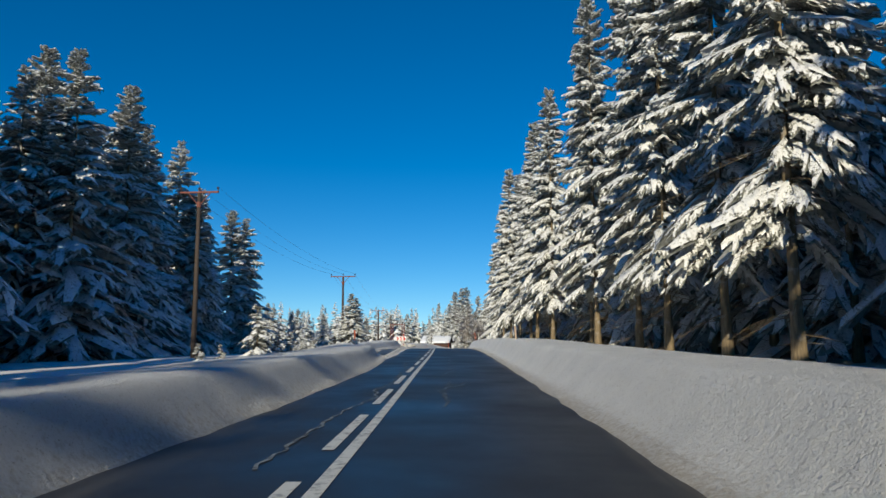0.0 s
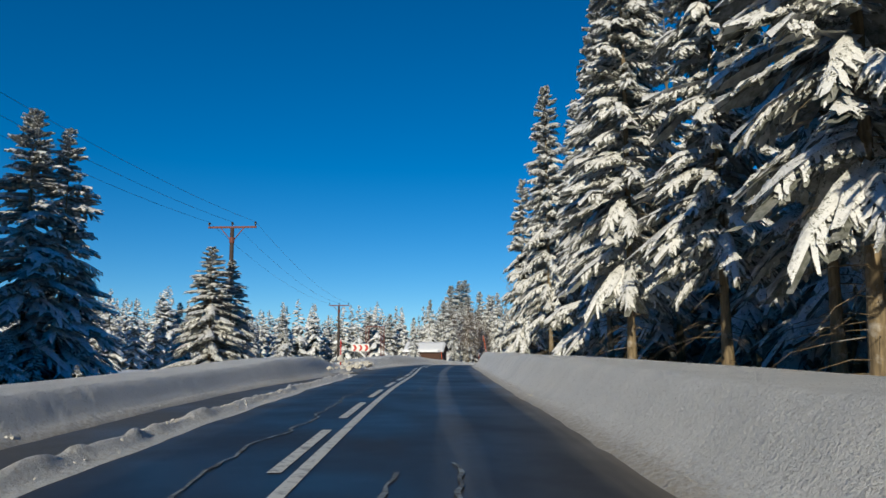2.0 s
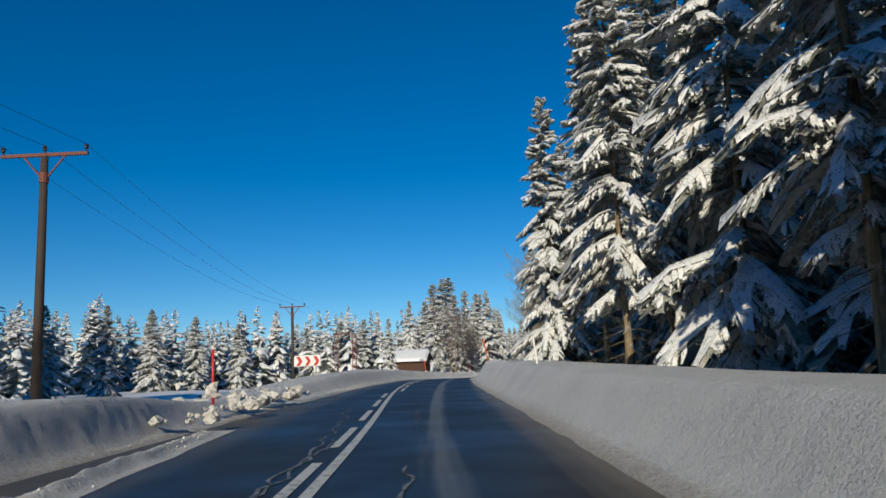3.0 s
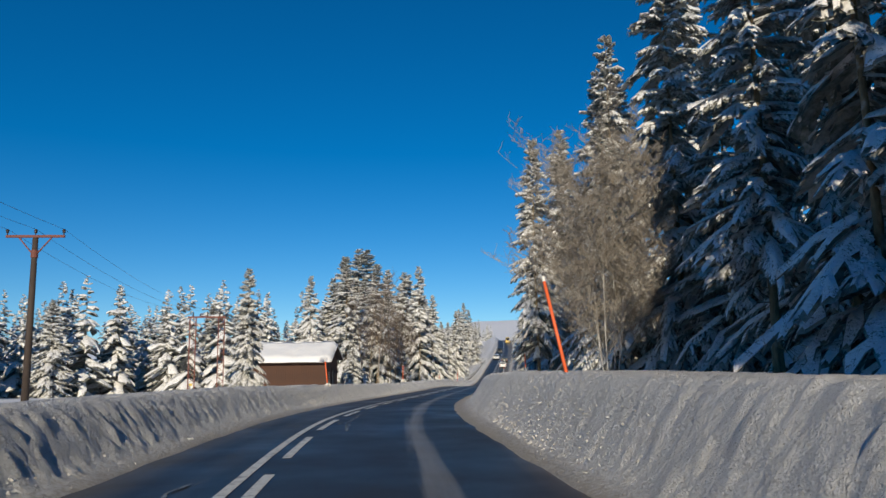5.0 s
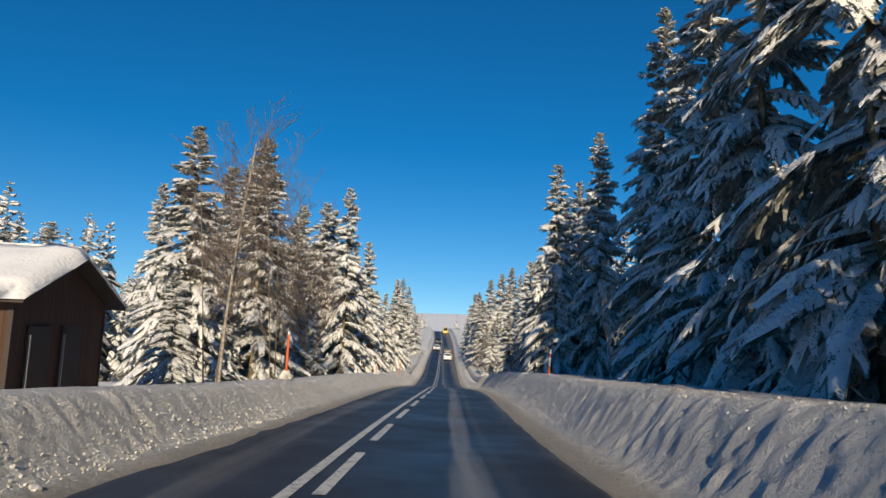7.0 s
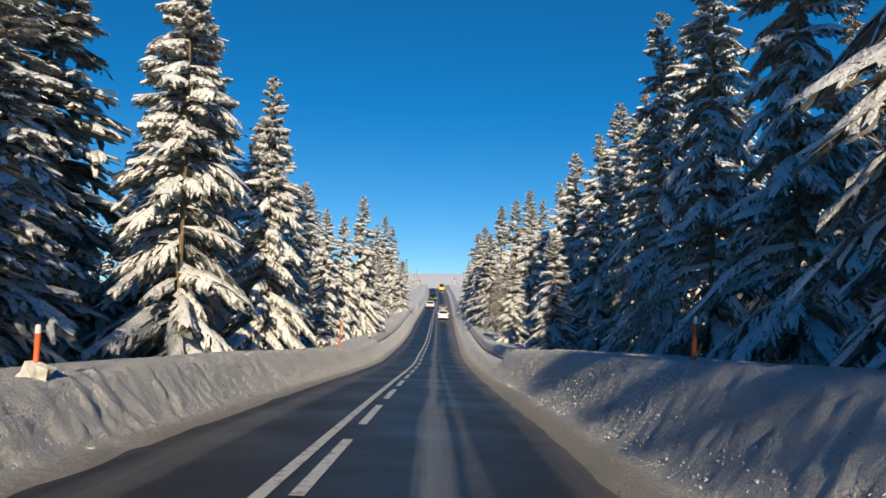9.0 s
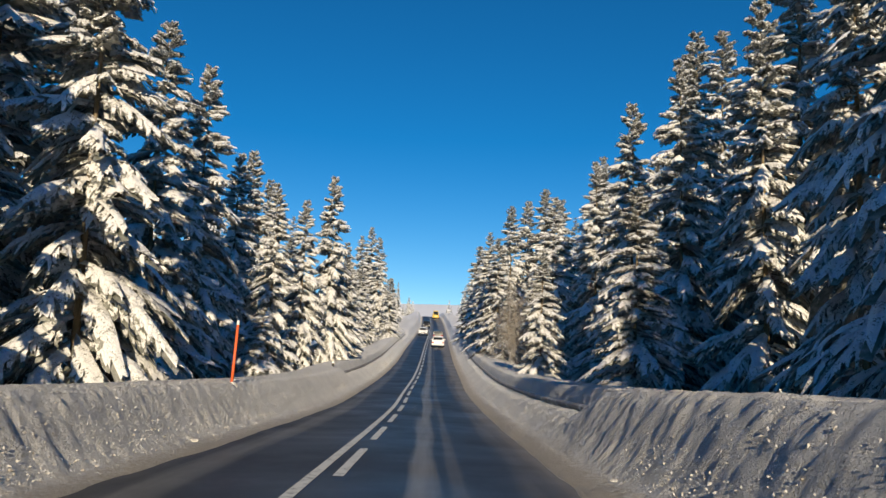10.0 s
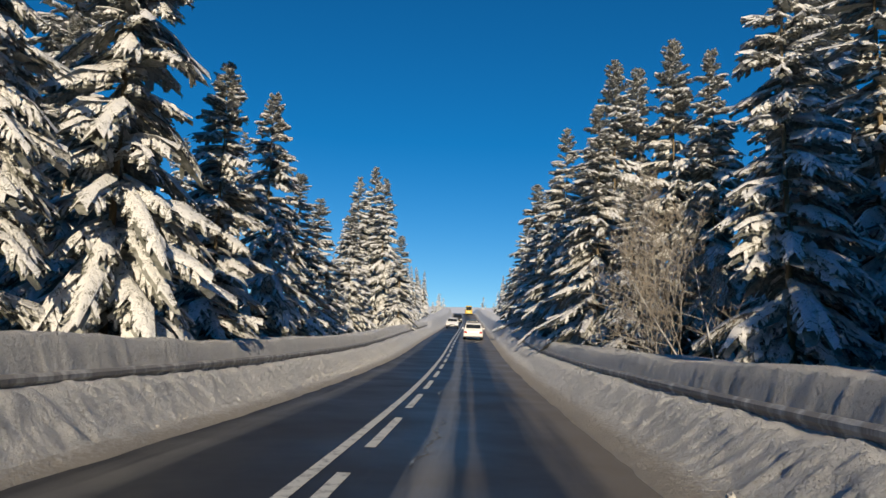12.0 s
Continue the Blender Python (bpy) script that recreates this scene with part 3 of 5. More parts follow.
FORMS = {
    "skirted": [spruce(21 + i, H=16, R=3.0, bare=0.03, whorls=36, arms=7, rows=4, cols=3, spread=0.18, subs=20, spine=0.10, longest=0.40, hang=0.5, droop=0.42, snow=1.35, fringe=4, tufts=4, power=0.7) for i in range(3)],
    "tall": [spruce(41 + i, H=19, R=2.35, bare=0.18, whorls=46, arms=6, rows=4, cols=3, spread=0.16, subs=20, spine=0.085, longest=0.36, hang=0.55, droop=0.36, snow=1.15, dead=70, power=0.6, fringe=4, tufts=3) for i in range(3)],
    "shaded": [spruce(51 + i, H=18, R=3.2, bare=0.05, whorls=36, arms=7, rows=4, cols=3, spread=0.15, subs=18, spine=0.09, longest=0.40, hang=0.6, droop=0.5, snow=0.45, fringe=5, tufts=1, power=0.7) for i in range(2)],
    "spire": [spruce(61 + i, H=18, R=3.2, bare=0.02, whorls=40, arms=7, rows=3, cols=3, spread=0.17, subs=8, spine=0.11, longest=0.65, hang=0.4, droop=0.4, snow=0.75, fringe=5, tufts=3, fat=1.15, power=0.7) for i in range(3)],
    "broad": [spruce(71 + i, H=18, R=3.7, bare=0.02, whorls=40, arms=7, rows=3, cols=3, spread=0.17, subs=8, spine=0.11, longest=0.65, hang=0.4, droop=0.4, snow=0.7, fringe=5, tufts=3, fat=1.15, power=0.7) for i in range(3)],
    "mid": [spruce(81 + i, H=17, R=2.9, bare=0.08, whorls=26, arms=6, rows=3, cols=3, spread=0.20, subs=6, spine=0.10, longest=0.8, hang=0.4, droop=0.5, snow=0.55, fringe=3, tufts=1, fat=1.25, dead=4) for i in range(3)],
    "small": [spruce(95 + i, H=5, R=1.35, bare=0.02, whorls=13, arms=5, rows=5, spread=0.2, subs=4, droop=0.6, snow=1.1, fringe=10, tufts=4) for i in range(2)],
}
LABELS = {
    "skirted": "snow-laden spruce with boughs down to the ground",
    "tall": "tall snow-laden spruce with a bare lower trunk",
    "spire": "slender snowy spruce with a pointed top",
    "shaded": "dark spruce in deep shade with drooping snowy boughs",
    "broad": "broad snowy spruce tapering to a point",
    "mid": "snowy spruce standing in the forest behind",
    "small": "young spruce wrapped in snow",
}
PROTO = {}
tree_rng = random.Random(5)


def tree(kind, x, y, h, base=None, wide=1.0, spin=None, label=""):
    """Plants one spruce of height h at x, y."""
    i = tree_rng.randrange(len(FORMS[kind]))
    z = (ground_at(x, y) if base is None else base) - 0.15
    a = tree_rng.random() * 6.28 if spin is None else spin
    t = FORMS[kind][i]
    m = Matrix.Translation((x, y, z)) @ Matrix.Rotation(a, 4, "Z") @ Matrix.Diagonal((h / t[3] * wide, h / t[3] * wide, h / t[3], 1))
    if (kind, i) not in PROTO:
        ob = thing("spruce_tree", m, LABELS[kind], "tree", "spruces along the road")
        for nm, me in zip(("trunk", "crown", "snow_load"), t):
            made = part(nm, me, ob)
            if nm != "trunk":
                made["kind"] = "stuff"
        PROTO[kind, i] = ob
    else:
        src = PROTO[kind, i]
        ob = copy_thing(src, m @ Matrix.Diagonal((1 / src.scale[0], 1 / src.scale[1], 1 / src.scale[2], 1)))
    ob["label"] = label or LABELS[kind]
    return ob


def tip(kind, x, y, ztop, wide=1.0, label=""):
    """Plants a spruce whose top stands at x, y, ztop."""
    if kind != "tall":
        wide = max(wide, 0.80) * 1.12
    return tree(kind, x, y, ztop - ground_at(x, y) + 0.15, None, wide, None, label)


def branching(seed, H, spread, stems, forks, twig_r, first=0.3, rise=0.75, reach=1.0, lean=0.18, limbs=0.36, woody=2):
    """Trunk with limbs, and the fine twigs, of a leafless tree: two lists of bars."""
    rng = np.random.default_rng(seed)
    wood, twigs = [], []

    def limb(p, d, l, r, depth):
        shorter = reach
        q = np.linspace(0, 1, 4 if depth < 2 else 3)[:, None]
        sway = rng.normal(0, (0.06 if depth == 0 else 0.22) * l, (1, 3)) * q * q
        line = p + d * l * q + sway + np.array([[0, 0, 0.10 * l]]) * q * q
        rr = r * (1 - 0.55 * q[:, 0])
        (wood if depth < woody else twigs).append(tube(line, rr, 6 if depth == 0 else 4 if depth < 2 else 3))
        if depth >= len(forks):
            return
        for k1 in range(forks[depth]):
            t = 0.25 + 0.75 * (k1 + rng.random()) / forks[depth] if depth else first + (1 - first) * (k1 + rng.random()) / forks[depth]
            at = p + d * l * t + sway[-1] * t * t + np.array([0, 0, 0.10 * l]) * t * t
            a = rng.random() * 6.283
            out = np.array([math.cos(a) * spread, math.sin(a) * spread, rise * (0.3 + 0.7 * rng.random())]) + d * 0.55
            out /= np.linalg.norm(out)
            limb(at, out, shorter * l * (0.34 + 0.26 * rng.random()) * (1.15 - 0.5 * t if depth == 0 else 1), max(twig_r, r * (limbs if depth == 0 else 0.5) * (1 - 0.5 * t)), depth + 1)

    for k1 in range(stems):
        a = k1 * 6.283 / max(1, stems) + rng.random()
        tip_over = 0.0 if stems == 1 else lean
        d = np.array([math.cos(a) * tip_over, math.sin(a) * tip_over, 1.0])
        d /= np.linalg.norm(d)
        limb(np.array([math.cos(a), math.sin(a), 0]) * (0.25 if stems > 1 else 0), d, H * (0.62 + 0.12 * rng.random()), (H * 0.0065 + 0.015) / math.sqrt(stems) ** 1.2 * (0.65 if woody == 1 else 1.0), 0)
    return merge(wood), merge(twigs)


def leafless(name, seed, x, y, h, spread, stems, forks, twig_r, wood_m, twig_m, label, tilt=(0, 0), first=0.3, rise=0.75, base=None, reach=1.0, lean=0.18, limbs=0.36, woody=2):
    w, t = branching(seed, h, spread, stems, forks, twig_r, first, rise, reach, lean, limbs, woody)
    z = (ground_at(x, y) if base is None else base) - 0.2
    ob = thing(name, pose(x, y, z, tilt[0], tilt[1], seed * 37), label, "tree", "leafless trees by the road")
    part("trunk", mesh_of("trunk", *w, wood_m), ob)
    part("twig_crown", mesh_of("twig_crown", *t, twig_m), ob, "fine frosted twigs")["kind"] = "stuff"
    return ob

R = random.Random(3)


def plant_mid(x, y, h):
    return tree("mid", x, y, h)


# the forest edge to the right of the first straight
for x, y, zt in ((9.3, 40.5, 18.8), (6.6, 60.5, 15.3), (7.9, 57.4, 15.3), (9.2, 55.0, 15.8), (7.6, 51.3, 16.8), (8.0, 46.7, 17.8), (8.3, 35.1, 18.8), (9.1, 30.3, 19.1),
                 (8.6, 25.2, 18.6), (9.0, 20.9, 19.2), (8.4, 15.6, 18.4), (8.0, 65.3, 15.9), (8.6, 70.6, 16.4), (8.0, 82.0, 15.9), (10.3, 84.0, 15.8),
                 (9.0, 87.9, 14.8)):
    tip("tall", x, y, zt, 0.95)
tip("skirted", 9.9, 77.6, 17.2, 0.80, "spruce hung with thick snow down to the ground")
tip("skirted", 8.1, 93.9, 12.8, 0.75)
tip("skirted", 9.8, 97.1, 11.3, 0.85)
behind = []


def back(x, y, h):
    """A spruce of the wood's inside, seen only between the others, or an unseen one added to cast shade."""
    behind.append((x, y, ground_at(x, y), h))


# unseen spruces, added behind the start to shade the right-hand edge
for x, y in ((6.7, -1.6), (6.1, -6.6), (6.3, -11.6)):
    tree("mid", x, y, 21.0, None, 1.2)
# an unseen row further back, added to keep the sun off too
y = -70.0
while y < -16:
    back(8.2 + R.random(), y, 18 + 3 * R.random())
    y += 4.0
y = -30.0
while y < 112:
    tree("mid", 12.5 + 2 * R.random(), y + 2 * R.random(), 16 + 4 * R.random())
    for k1 in (16.5, 21.5):
        back(k1 + 2.2 * R.random(), y + 3 * R.random(), 16 + 4 * R.random())
    y += 4.6 + R.random()
# the bend and beyond, right
for kind, x, y, zt, w in (("tall", 13.9, 102.9, 12.8, 0.95), ("tall", 15.9, 108.9, 18.0, 0.9), ("tall", 16.2, 115.8, 19.5, 0.9), ("shaded", 18.9, 122.2, 12.3, 0.9), ("shaded", 16.0, 128.3, 10.9, 0.9),
                          ("tall", 14.8, 136.1, 12.0, 0.9), ("shaded", 20.1, 116.7, 22.0, 0.85), ("shaded", 18.5, 125.6, 21.0, 0.85), ("shaded", 21.6, 129.0, 21.0, 0.85), ("shaded", 27.4, 160.3, 12.3, 0.85), ("shaded", 28.9, 165.1, 11.2, 0.85), ("shaded", 42.3, 200.3, 12.2, 0.9), ("shaded", 40.8, 194.9, 13.2, 0.9), ("shaded", 22.7, 142.5, 18.1, 0.9), ("shaded", 18.7, 141.6, 14.6, 0.85), ("shaded", 18.0, 133.0, 15.5, 0.8), ("shaded", 17.2, 129.7, 16.2, 0.8), ("shaded", 20.6, 136.2, 16.9, 0.8), ("shaded", 20.6, 146.8, 14.5, 0.8), ("shaded", 23.1, 152.4, 14.1, 0.8),
                          ("shaded", 25.0, 158.0, 13.4, 0.8), ("shaded", 26.1, 166.1, 9.7, 0.75), ("shaded", 24.4, 168.0, 8.1, 0.9), ("shaded", 29.3, 171.7, 9.0, 0.9), ("shaded", 31.0, 178.2, 9.8, 0.85),
                          ("shaded", 32.6, 183.7, 9.7, 0.85), ("shaded", 33.8, 188.6, 8.7, 0.8), ("shaded", 36.1, 192.2, 7.1, 0.75), ("skirted", 33.3, 197.8, -0.3, 1.2), ("skirted", 38.7, 198.4, 7.2, 0.75),
                          ("skirted", 39.6, 204.3, 7.3, 0.75), ("skirted", 40.8, 210.1, 7.3, 0.75), ("skirted", 36.6, 211.8, -1.0, 1.15), ("shaded", 43.6, 208.5, 11.1, 0.85), ("shaded", 47.7, 211.5, 13.1, 0.9), ("skirted", 44.7, 220.8, 6.9, 0.75), ("skirted", 44.6, 227.1, 5.5, 0.9),
                          ("spire", 44.1, 234.9, -0.8, 1.0), ("broad", 44.6, 238.9, 3.6, 0.9), ("spire", 45.7, 243.0, 1.6, 1.0), ("broad", 47.2, 248.3, 5.5, 0.8), ("broad", 47.1, 242.1, 7.4, 0.8),
                          ("broad", 50.6, 245.9, 8.9, 0.8), ("broad", 51.6, 243.8, 9.9, 0.8), ("broad", 52.3, 241.3, 8.4, 0.8), ("broad", 52.7, 234.0, 10.1, 0.85), ("broad", 49.7, 228.7, 9.6, 0.85),
                          ("broad", 58.9, 241.4, 11.0, 0.9), ("broad", 55.8, 230.2, 10.7, 0.9), ("spire", 50.6, 258.2, 4.8, 1.2), ("spire", 52.8, 267.1, 6.3, 1.2), ("spire", 54.9, 273.8, 2.6, 1.2), ("spire", 56.8, 280.2, 4.8, 1.2)):
    tip(kind, x, y, zt, w)
y = 118.0
while y < 262:
    for k1 in (16, 20.5, 25.5):
        p = on_road(y + 3 * R.random(), k1 + 2.5 * R.random())
        (back if k1 > 16 else plant_mid)(float(p[0]), float(p[1]), 14 + 4 * R.random())
    y += 5.2 + R.random()
y = 270.0
while y < 400:
    for k1 in (9, 13):
        p = on_road(y + 3 * R.random(), k1 + 2.0 * R.random())
        tree("mid" if y > 300 else "spire", float(p[0]), float(p[1]), 9 + 5 * R.random(), None, 0.9)
    y += 5.5 + R.random()
# left: the dark group over the field, with the wood behind it
for x, y, zt, w in ((-25.0, 46.2, 20.5, 1.0), (-28.5, 48.2, 21.6, 1.0), (-27.9, 59.8, 20.4, 0.95), (-26.3, 60.7, 19.2, 0.95), (-26.5, 69.3, 20.4, 0.9), (-23.8, 68.4, 15.1, 0.8), (-26.4, 87.4, 16.3, 1.1),
                    (-25.2, 89.7, 15.6, 1.0), (-25.6, 75.6, 10.8, 0.8), (-24.6, 53.6, 20.6, 1.0), (-27.2, 64.3, 17.6, 1.0)):
    tip("broad", x, y, zt, w)
for x, y in ((-27.0, 37.8), (-30.5, 39.8), (-30.0, 51.2), (-28.6, 51.7), (-31.1, 60.2), (-28.1, 57.3), (-27.8, 44.8), (-27.9, 79.3), (-30.0, 82.3), (-29.2, 67.1), (-32.9, 46.1), (-34.1, 55.1)):
    tree("mid", x, y, 18.5 + 2 * R.random(), None, 1.25)
# extra-tall spruces out of view, added to put the group in shade
for x, y in ((-26.1, 30.6), (-29.1, 34.1), (-32.5, 36.8), (-28.1, 26.6), (-31.1, 29.6), (-34.6, 33.1), (-24.1, 25.9)):
    back(x, y, 25.5)
for _ in range(34):
    back(R.uniform(-46, -30), R.uniform(30, 80), R.uniform(15, 20))
# unseen rows behind the start on the left, added for their shade
y = -90.0
while y < 26:
    for k1 in (-23, -27, -31, -36):
        back(k1 + 0.17 * (y - 40) - 2.5 * R.random(), y + 3 * R.random(), 17 + 4 * R.random())
    y += 4.6 + R.random()
for x, y, zt, w, kind in ((-9.0, 72.2, 4.7, 1.5, "skirted"), (-8.7, 74.3, 4.3, 1.3, "skirted"), (-23.5, 84.0, 0.2, 1.2, "small"), (-22.6, 79.8, 1.0, 1.2, "small"), (-16.6, 100.3, 3.3, 1.0, "spire"), (-22.0, 103.9, 3.7, 1.0, "spire")):
    tip(kind, x, y, zt, w)
for x, y, h in ((-8.5, 32.7, 2.4), (-7.9, 34.5, 1.35), (-7.5, 35.6, 1.3), (-9.6, 27.9, 0.9), (-9.1, 29.2, 0.8), (-8.4, 43.0, 0.6)):
    tree("small", x, y, h * 1.2 + 0.3, None, 1.3)
for x, y in ((-8.7, 47.8), (-13.1, 63.5), (-11.8, 66.4), (-9.9, 55.4)):
    tree("small", x, y, R.uniform(0.9, 1.5), None, 1.3)
# left: round the barn
for kind, x, y, zt, w in (("skirted", -1.4, 127.8, 2.9, 0.85), ("skirted", 0.4, 186.0, 8.1, 0.8), ("spire", 6.9, 192.6, 12.6, 1.2), ("spire", 5.1, 193.6, 11.6, 1.2), ("spire", 8.3, 197.0, 13.0, 1.2),
                          ("skirted", 18.0, 196.2, 6.2, 0.8), ("skirted", 21.0, 220.9, 4.9, 0.8), ("skirted", 21.8, 222.6, 5.6, 0.75), ("broad", 23.3, 235.5, 6.4, 0.8), ("skirted", 12.3, 206.5, 11.1, 0.9), ("skirted", 14.6, 207.7, 8.7, 0.9), ("skirted", 7.8, 170.8, -0.5, 1.0), ("skirted", 6.5, 167.2, -1.4, 1.1),
                          ("skirted", 4.6, 158.5, -0.4, 1.1), ("spire", 7.6, 168.4, 7.7, 1.1), ("spire", 4.3, 166.1, 7.3, 1.1), ("spire", 6.7, 176.6, 7.1, 1.1), ("spire", 7.2, 181.7, 6.6, 1.1), ("spire", 10.3, 184.2, 5.9, 1.1), ("spire", 3.3, 188.2, 8.0, 1.1), ("small", 11.2, 172.9, -3.1, 1.2)):
    tip(kind, x, y, zt, w)
# left row of the last stretch
for kind, x, y, zt, w in (("skirted", 14.9, 188.6, 9.7, 0.8), ("skirted", 14.8, 199.5, 9.6, 0.95), ("skirted", 13.8, 196.4, 9.7, 0.9), ("skirted", 17.8, 209.7, 7.7, 0.9),
                          ("skirted", 19.4, 213.7, 7.4, 0.8), ("skirted", 23.2, 219.0, 2.9, 0.8), ("skirted", 25.3, 223.7, 2.9, 0.75), ("skirted", 27.3, 225.8, 5.1, 0.8),
                          ("small", 22.6, 212.5, -4.4, 1.3), ("broad", 29.0, 229.5, 0.0, 0.9), ("broad", 24.9, 230.8, 1.3, 0.9), ("broad", 30.1, 237.5, 2.0, 0.85), ("spire", 33.2, 257.0, 1.6, 1.2),
                          ("spire", 31.5, 245.3, 0.6, 1.2), ("broad", 40.0, 280.0, 9.6, 0.8), ("broad", 40.5, 276.1, 7.6, 0.8), ("broad", 38.1, 277.3, 7.8, 0.8), ("spire", 41.7, 272.7, 1.6, 1.1), ("spire", 36.4, 266.7, 2.5, 1.2)):
    tip(kind, x, y, zt, w)
y = 186.0
while y < 262:
    for k1 in (-18, -22.5, -27):
        p = on_road(y + 3 * R.random(), k1 - 2.5 * R.random())
        (back if k1 < -18 else plant_mid)(float(p[0]), float(p[1]), 13 + 4 * R.random() if y > 228 else 8 + 2 * R.random())
    y += 5.2 + R.random()
y = 290.0
while y < 400:
    for k1 in (-12, -16):
        p = on_road(y + 3 * R.random(), k1 - 2.0 * R.random())
        tree("mid", float(p[0]), float(p[1]), 9 + 4 * R.random(), None, 0.9)
    y += 5.5 + R.random()
# the wood that closes the view behind field and barn
for x, y, zt in ((-48.1, 140.5, 6.9), (-45.6, 184.9, 8.2), (-41.2, 173.0, 6.6), (-36.9, 181.4, 6.5), (-26.1, 197.0, 3.7), (-31.0, 187.8, 5.2), (-51.6, 175.7, 8.1), (-56.4, 149.5, 7.3), (-61.3, 159.3, 7.7), (-20.9, 202.4, 4.4), (-13.5, 198.3, 5.0), (-8.4, 192.0, 5.3)):
    tip("spire", x, y, zt, 1.25)
behind_rng = random.Random(12)           # unseen spruces added to the left behind the start, which shade the bank
y = -48.0
while y < 1:
    back(-11.5 - 1.5 * behind_rng.random(), y, 16.5 + 1.5 * behind_rng.random())
    y += 8.0
# two more out of view, added to shade the first power pole
for x, y in ((-19.8, 15.5), (-21.5, 11.0)):
    back(x, y, 17.5)
spots = []
for _ in range(300):
    x, y = R.uniform(-110, 6), R.uniform(188, 262)
    if x < -50:
        y -= 35
    spots.append((x, y, ground_at(x, y), R.uniform(11.5, 16)))
for _ in range(120):
    y = R.uniform(400, 640)
    p = on_road(y, R.choice((-1, 1)) * R.uniform(9, 60))
    spots.append((float(p[0]), float(p[1]), ground_at(float(p[0]), float(p[1])), R.uniform(6, 12)))
far_spruces("far_forest", spots, 300, "distant snowy spruce forest behind the field")
far_spruces("inner_forest", behind, 340, "snowy spruce wood behind the roadside trees, with unseen spruces added for shade")

# leafless trees: a frosted clump at the bend, birches by the barn, dead and bent ones in the wood's edge
leafless("frosted_tree", 4, 14.1, 123.9, 13.5, 0.8, 6, (12, 9, 8, 5), 0.009, FROSTBARK, TWIG, "broad leafless tree white with hoar frost", first=0.12, rise=0.4, reach=0.85, lean=0.10)
leafless("birch_tree", 11, 6.5, 153.6, 11.7, 0.6, 1, (34, 10, 7), 0.0065, BIRCH, BARE, "bare birch with pale trunk beside the barn", first=0.3, rise=0.35, reach=0.6, lean=0.07, limbs=0.2, woody=1)
leafless("birch_tree", 12, 8.7, 164.3, 12.0, 0.55, 3, (24, 9, 6), 0.0065, BARK, BARE, "bare brown birch clump in front of spruces", first=0.2, rise=0.4, reach=0.6, lean=0.10, limbs=0.2, woody=1)
leafless("birch_tree", 13, 6.0, 160.9, 11.0, 0.55, 2, (24, 9, 6), 0.0065, BARK, BARE, "bare brown birch among spruces", first=0.3, rise=0.4, reach=0.6, lean=0.08, limbs=0.2, woody=1)
leafless("birch_tree", 14, 10.4, 171.4, 8.4, 0.5, 3, (16, 7, 6), 0.0065, BARK, BARE, "thin bare birches behind the snow bank", first=0.2, limbs=0.2, woody=1)
leafless("dead_tree", 21, 19.4, 152.7, 5.0, 0.9, 1, (7, 4, 2), 0.012, FROSTBARK, FROSTBARK, "dead snow-dusted tree with crooked limbs", first=0.3, rise=0.9)
leafless("frosted_bush", 22, 43.8, 232.8, 7.3, 0.8, 5, (9, 6, 4), 0.011, FROSTBARK, TWIG, "tall shrub thick with rime and snow", first=0.1)
leafless("frosted_bush", 23, 43.1, 228.3, 6.4, 0.9, 2, (10, 6, 4), 0.011, FROSTBARK, TWIG, "bent tree thick with rime", tilt=(8, 28), first=0.15)
leafless("frosted_bush", 24, 37.8, 214.2, 4.5, 0.8, 4, (8, 5, 3), 0.010, FROSTBARK, TWIG, "low shrub thick with rime", first=0.1)
leafless("frosted_bush", 25, 29.3, 181.9, 4.0, 0.8, 4, (8, 5, 3), 0.010, FROSTBARK, TWIG, "low shrub thick with rime", first=0.1)


# ---- things ----
def shape(name, build, material, bevel=0.0, segs=2, smooth=False):
    """A mesh from a function that fills a bmesh, with bevelled edges."""
    bm = bmesh.new()
    build(bm)
    if bevel:
        bmesh.ops.bevel(bm, geom=bm.edges[:], offset=bevel, segments=segs, affect="EDGES", profile=0.5)
    bmesh.ops.recalc_face_normals(bm, faces=bm.faces[:])
    me = bpy.data.meshes.new(name)
    bm.to_mesh(me)
    bm.free()
    for f in me.polygons:
        f.use_smooth = smooth
    me.materials.append(material)
    return me


def box(bm, sx, sy, sz, m=Matrix()):
    bmesh.ops.create_cube(bm, size=1.0, matrix=m @ Matrix.Diagonal((sx, sy, sz, 1)))


def rod(bm, r1, r2, h, m=Matrix(), sides=12):
    """A round bar from the origin up, through m."""
    bmesh.ops.create_cone(bm, cap_ends=True, segments=sides, radius1=r1, radius2=r2, depth=h, matrix=m @ Matrix.Translation((0, 0, h / 2)))


def boxes(name, items, material, bevel=0.0):
    """One mesh of several boxes: (size, place) each."""
    def build(bm):
        for (sx, sy, sz), (x, y, z) in items:
            box(bm, sx, sy, sz, Matrix.Translation((x, y, z)))
    return shape(name, build, material, bevel)


def prism(name, outline, width, material, bevel=0.0, shrink=None):
    """A side outline (y, z) drawn out across x; shrink(z) narrows it with height."""
    def build(bm):
        sides = []
        for sgn in (-1, 1):
            sides.append([bm.verts.new((sgn * width / 2 * (shrink(z) if shrink else 1), y, z)) for y, z in outline])
        n = len(outline)
        bm.faces.new(sides[0])
        bm.faces.new(sides[1][::-1])
        for i in range(n):
            bm.faces.new((sides[0][i], sides[0][(i + 1) % n], sides[1][(i + 1) % n], sides[1][i]))
    return shape(name, build, material, bevel)


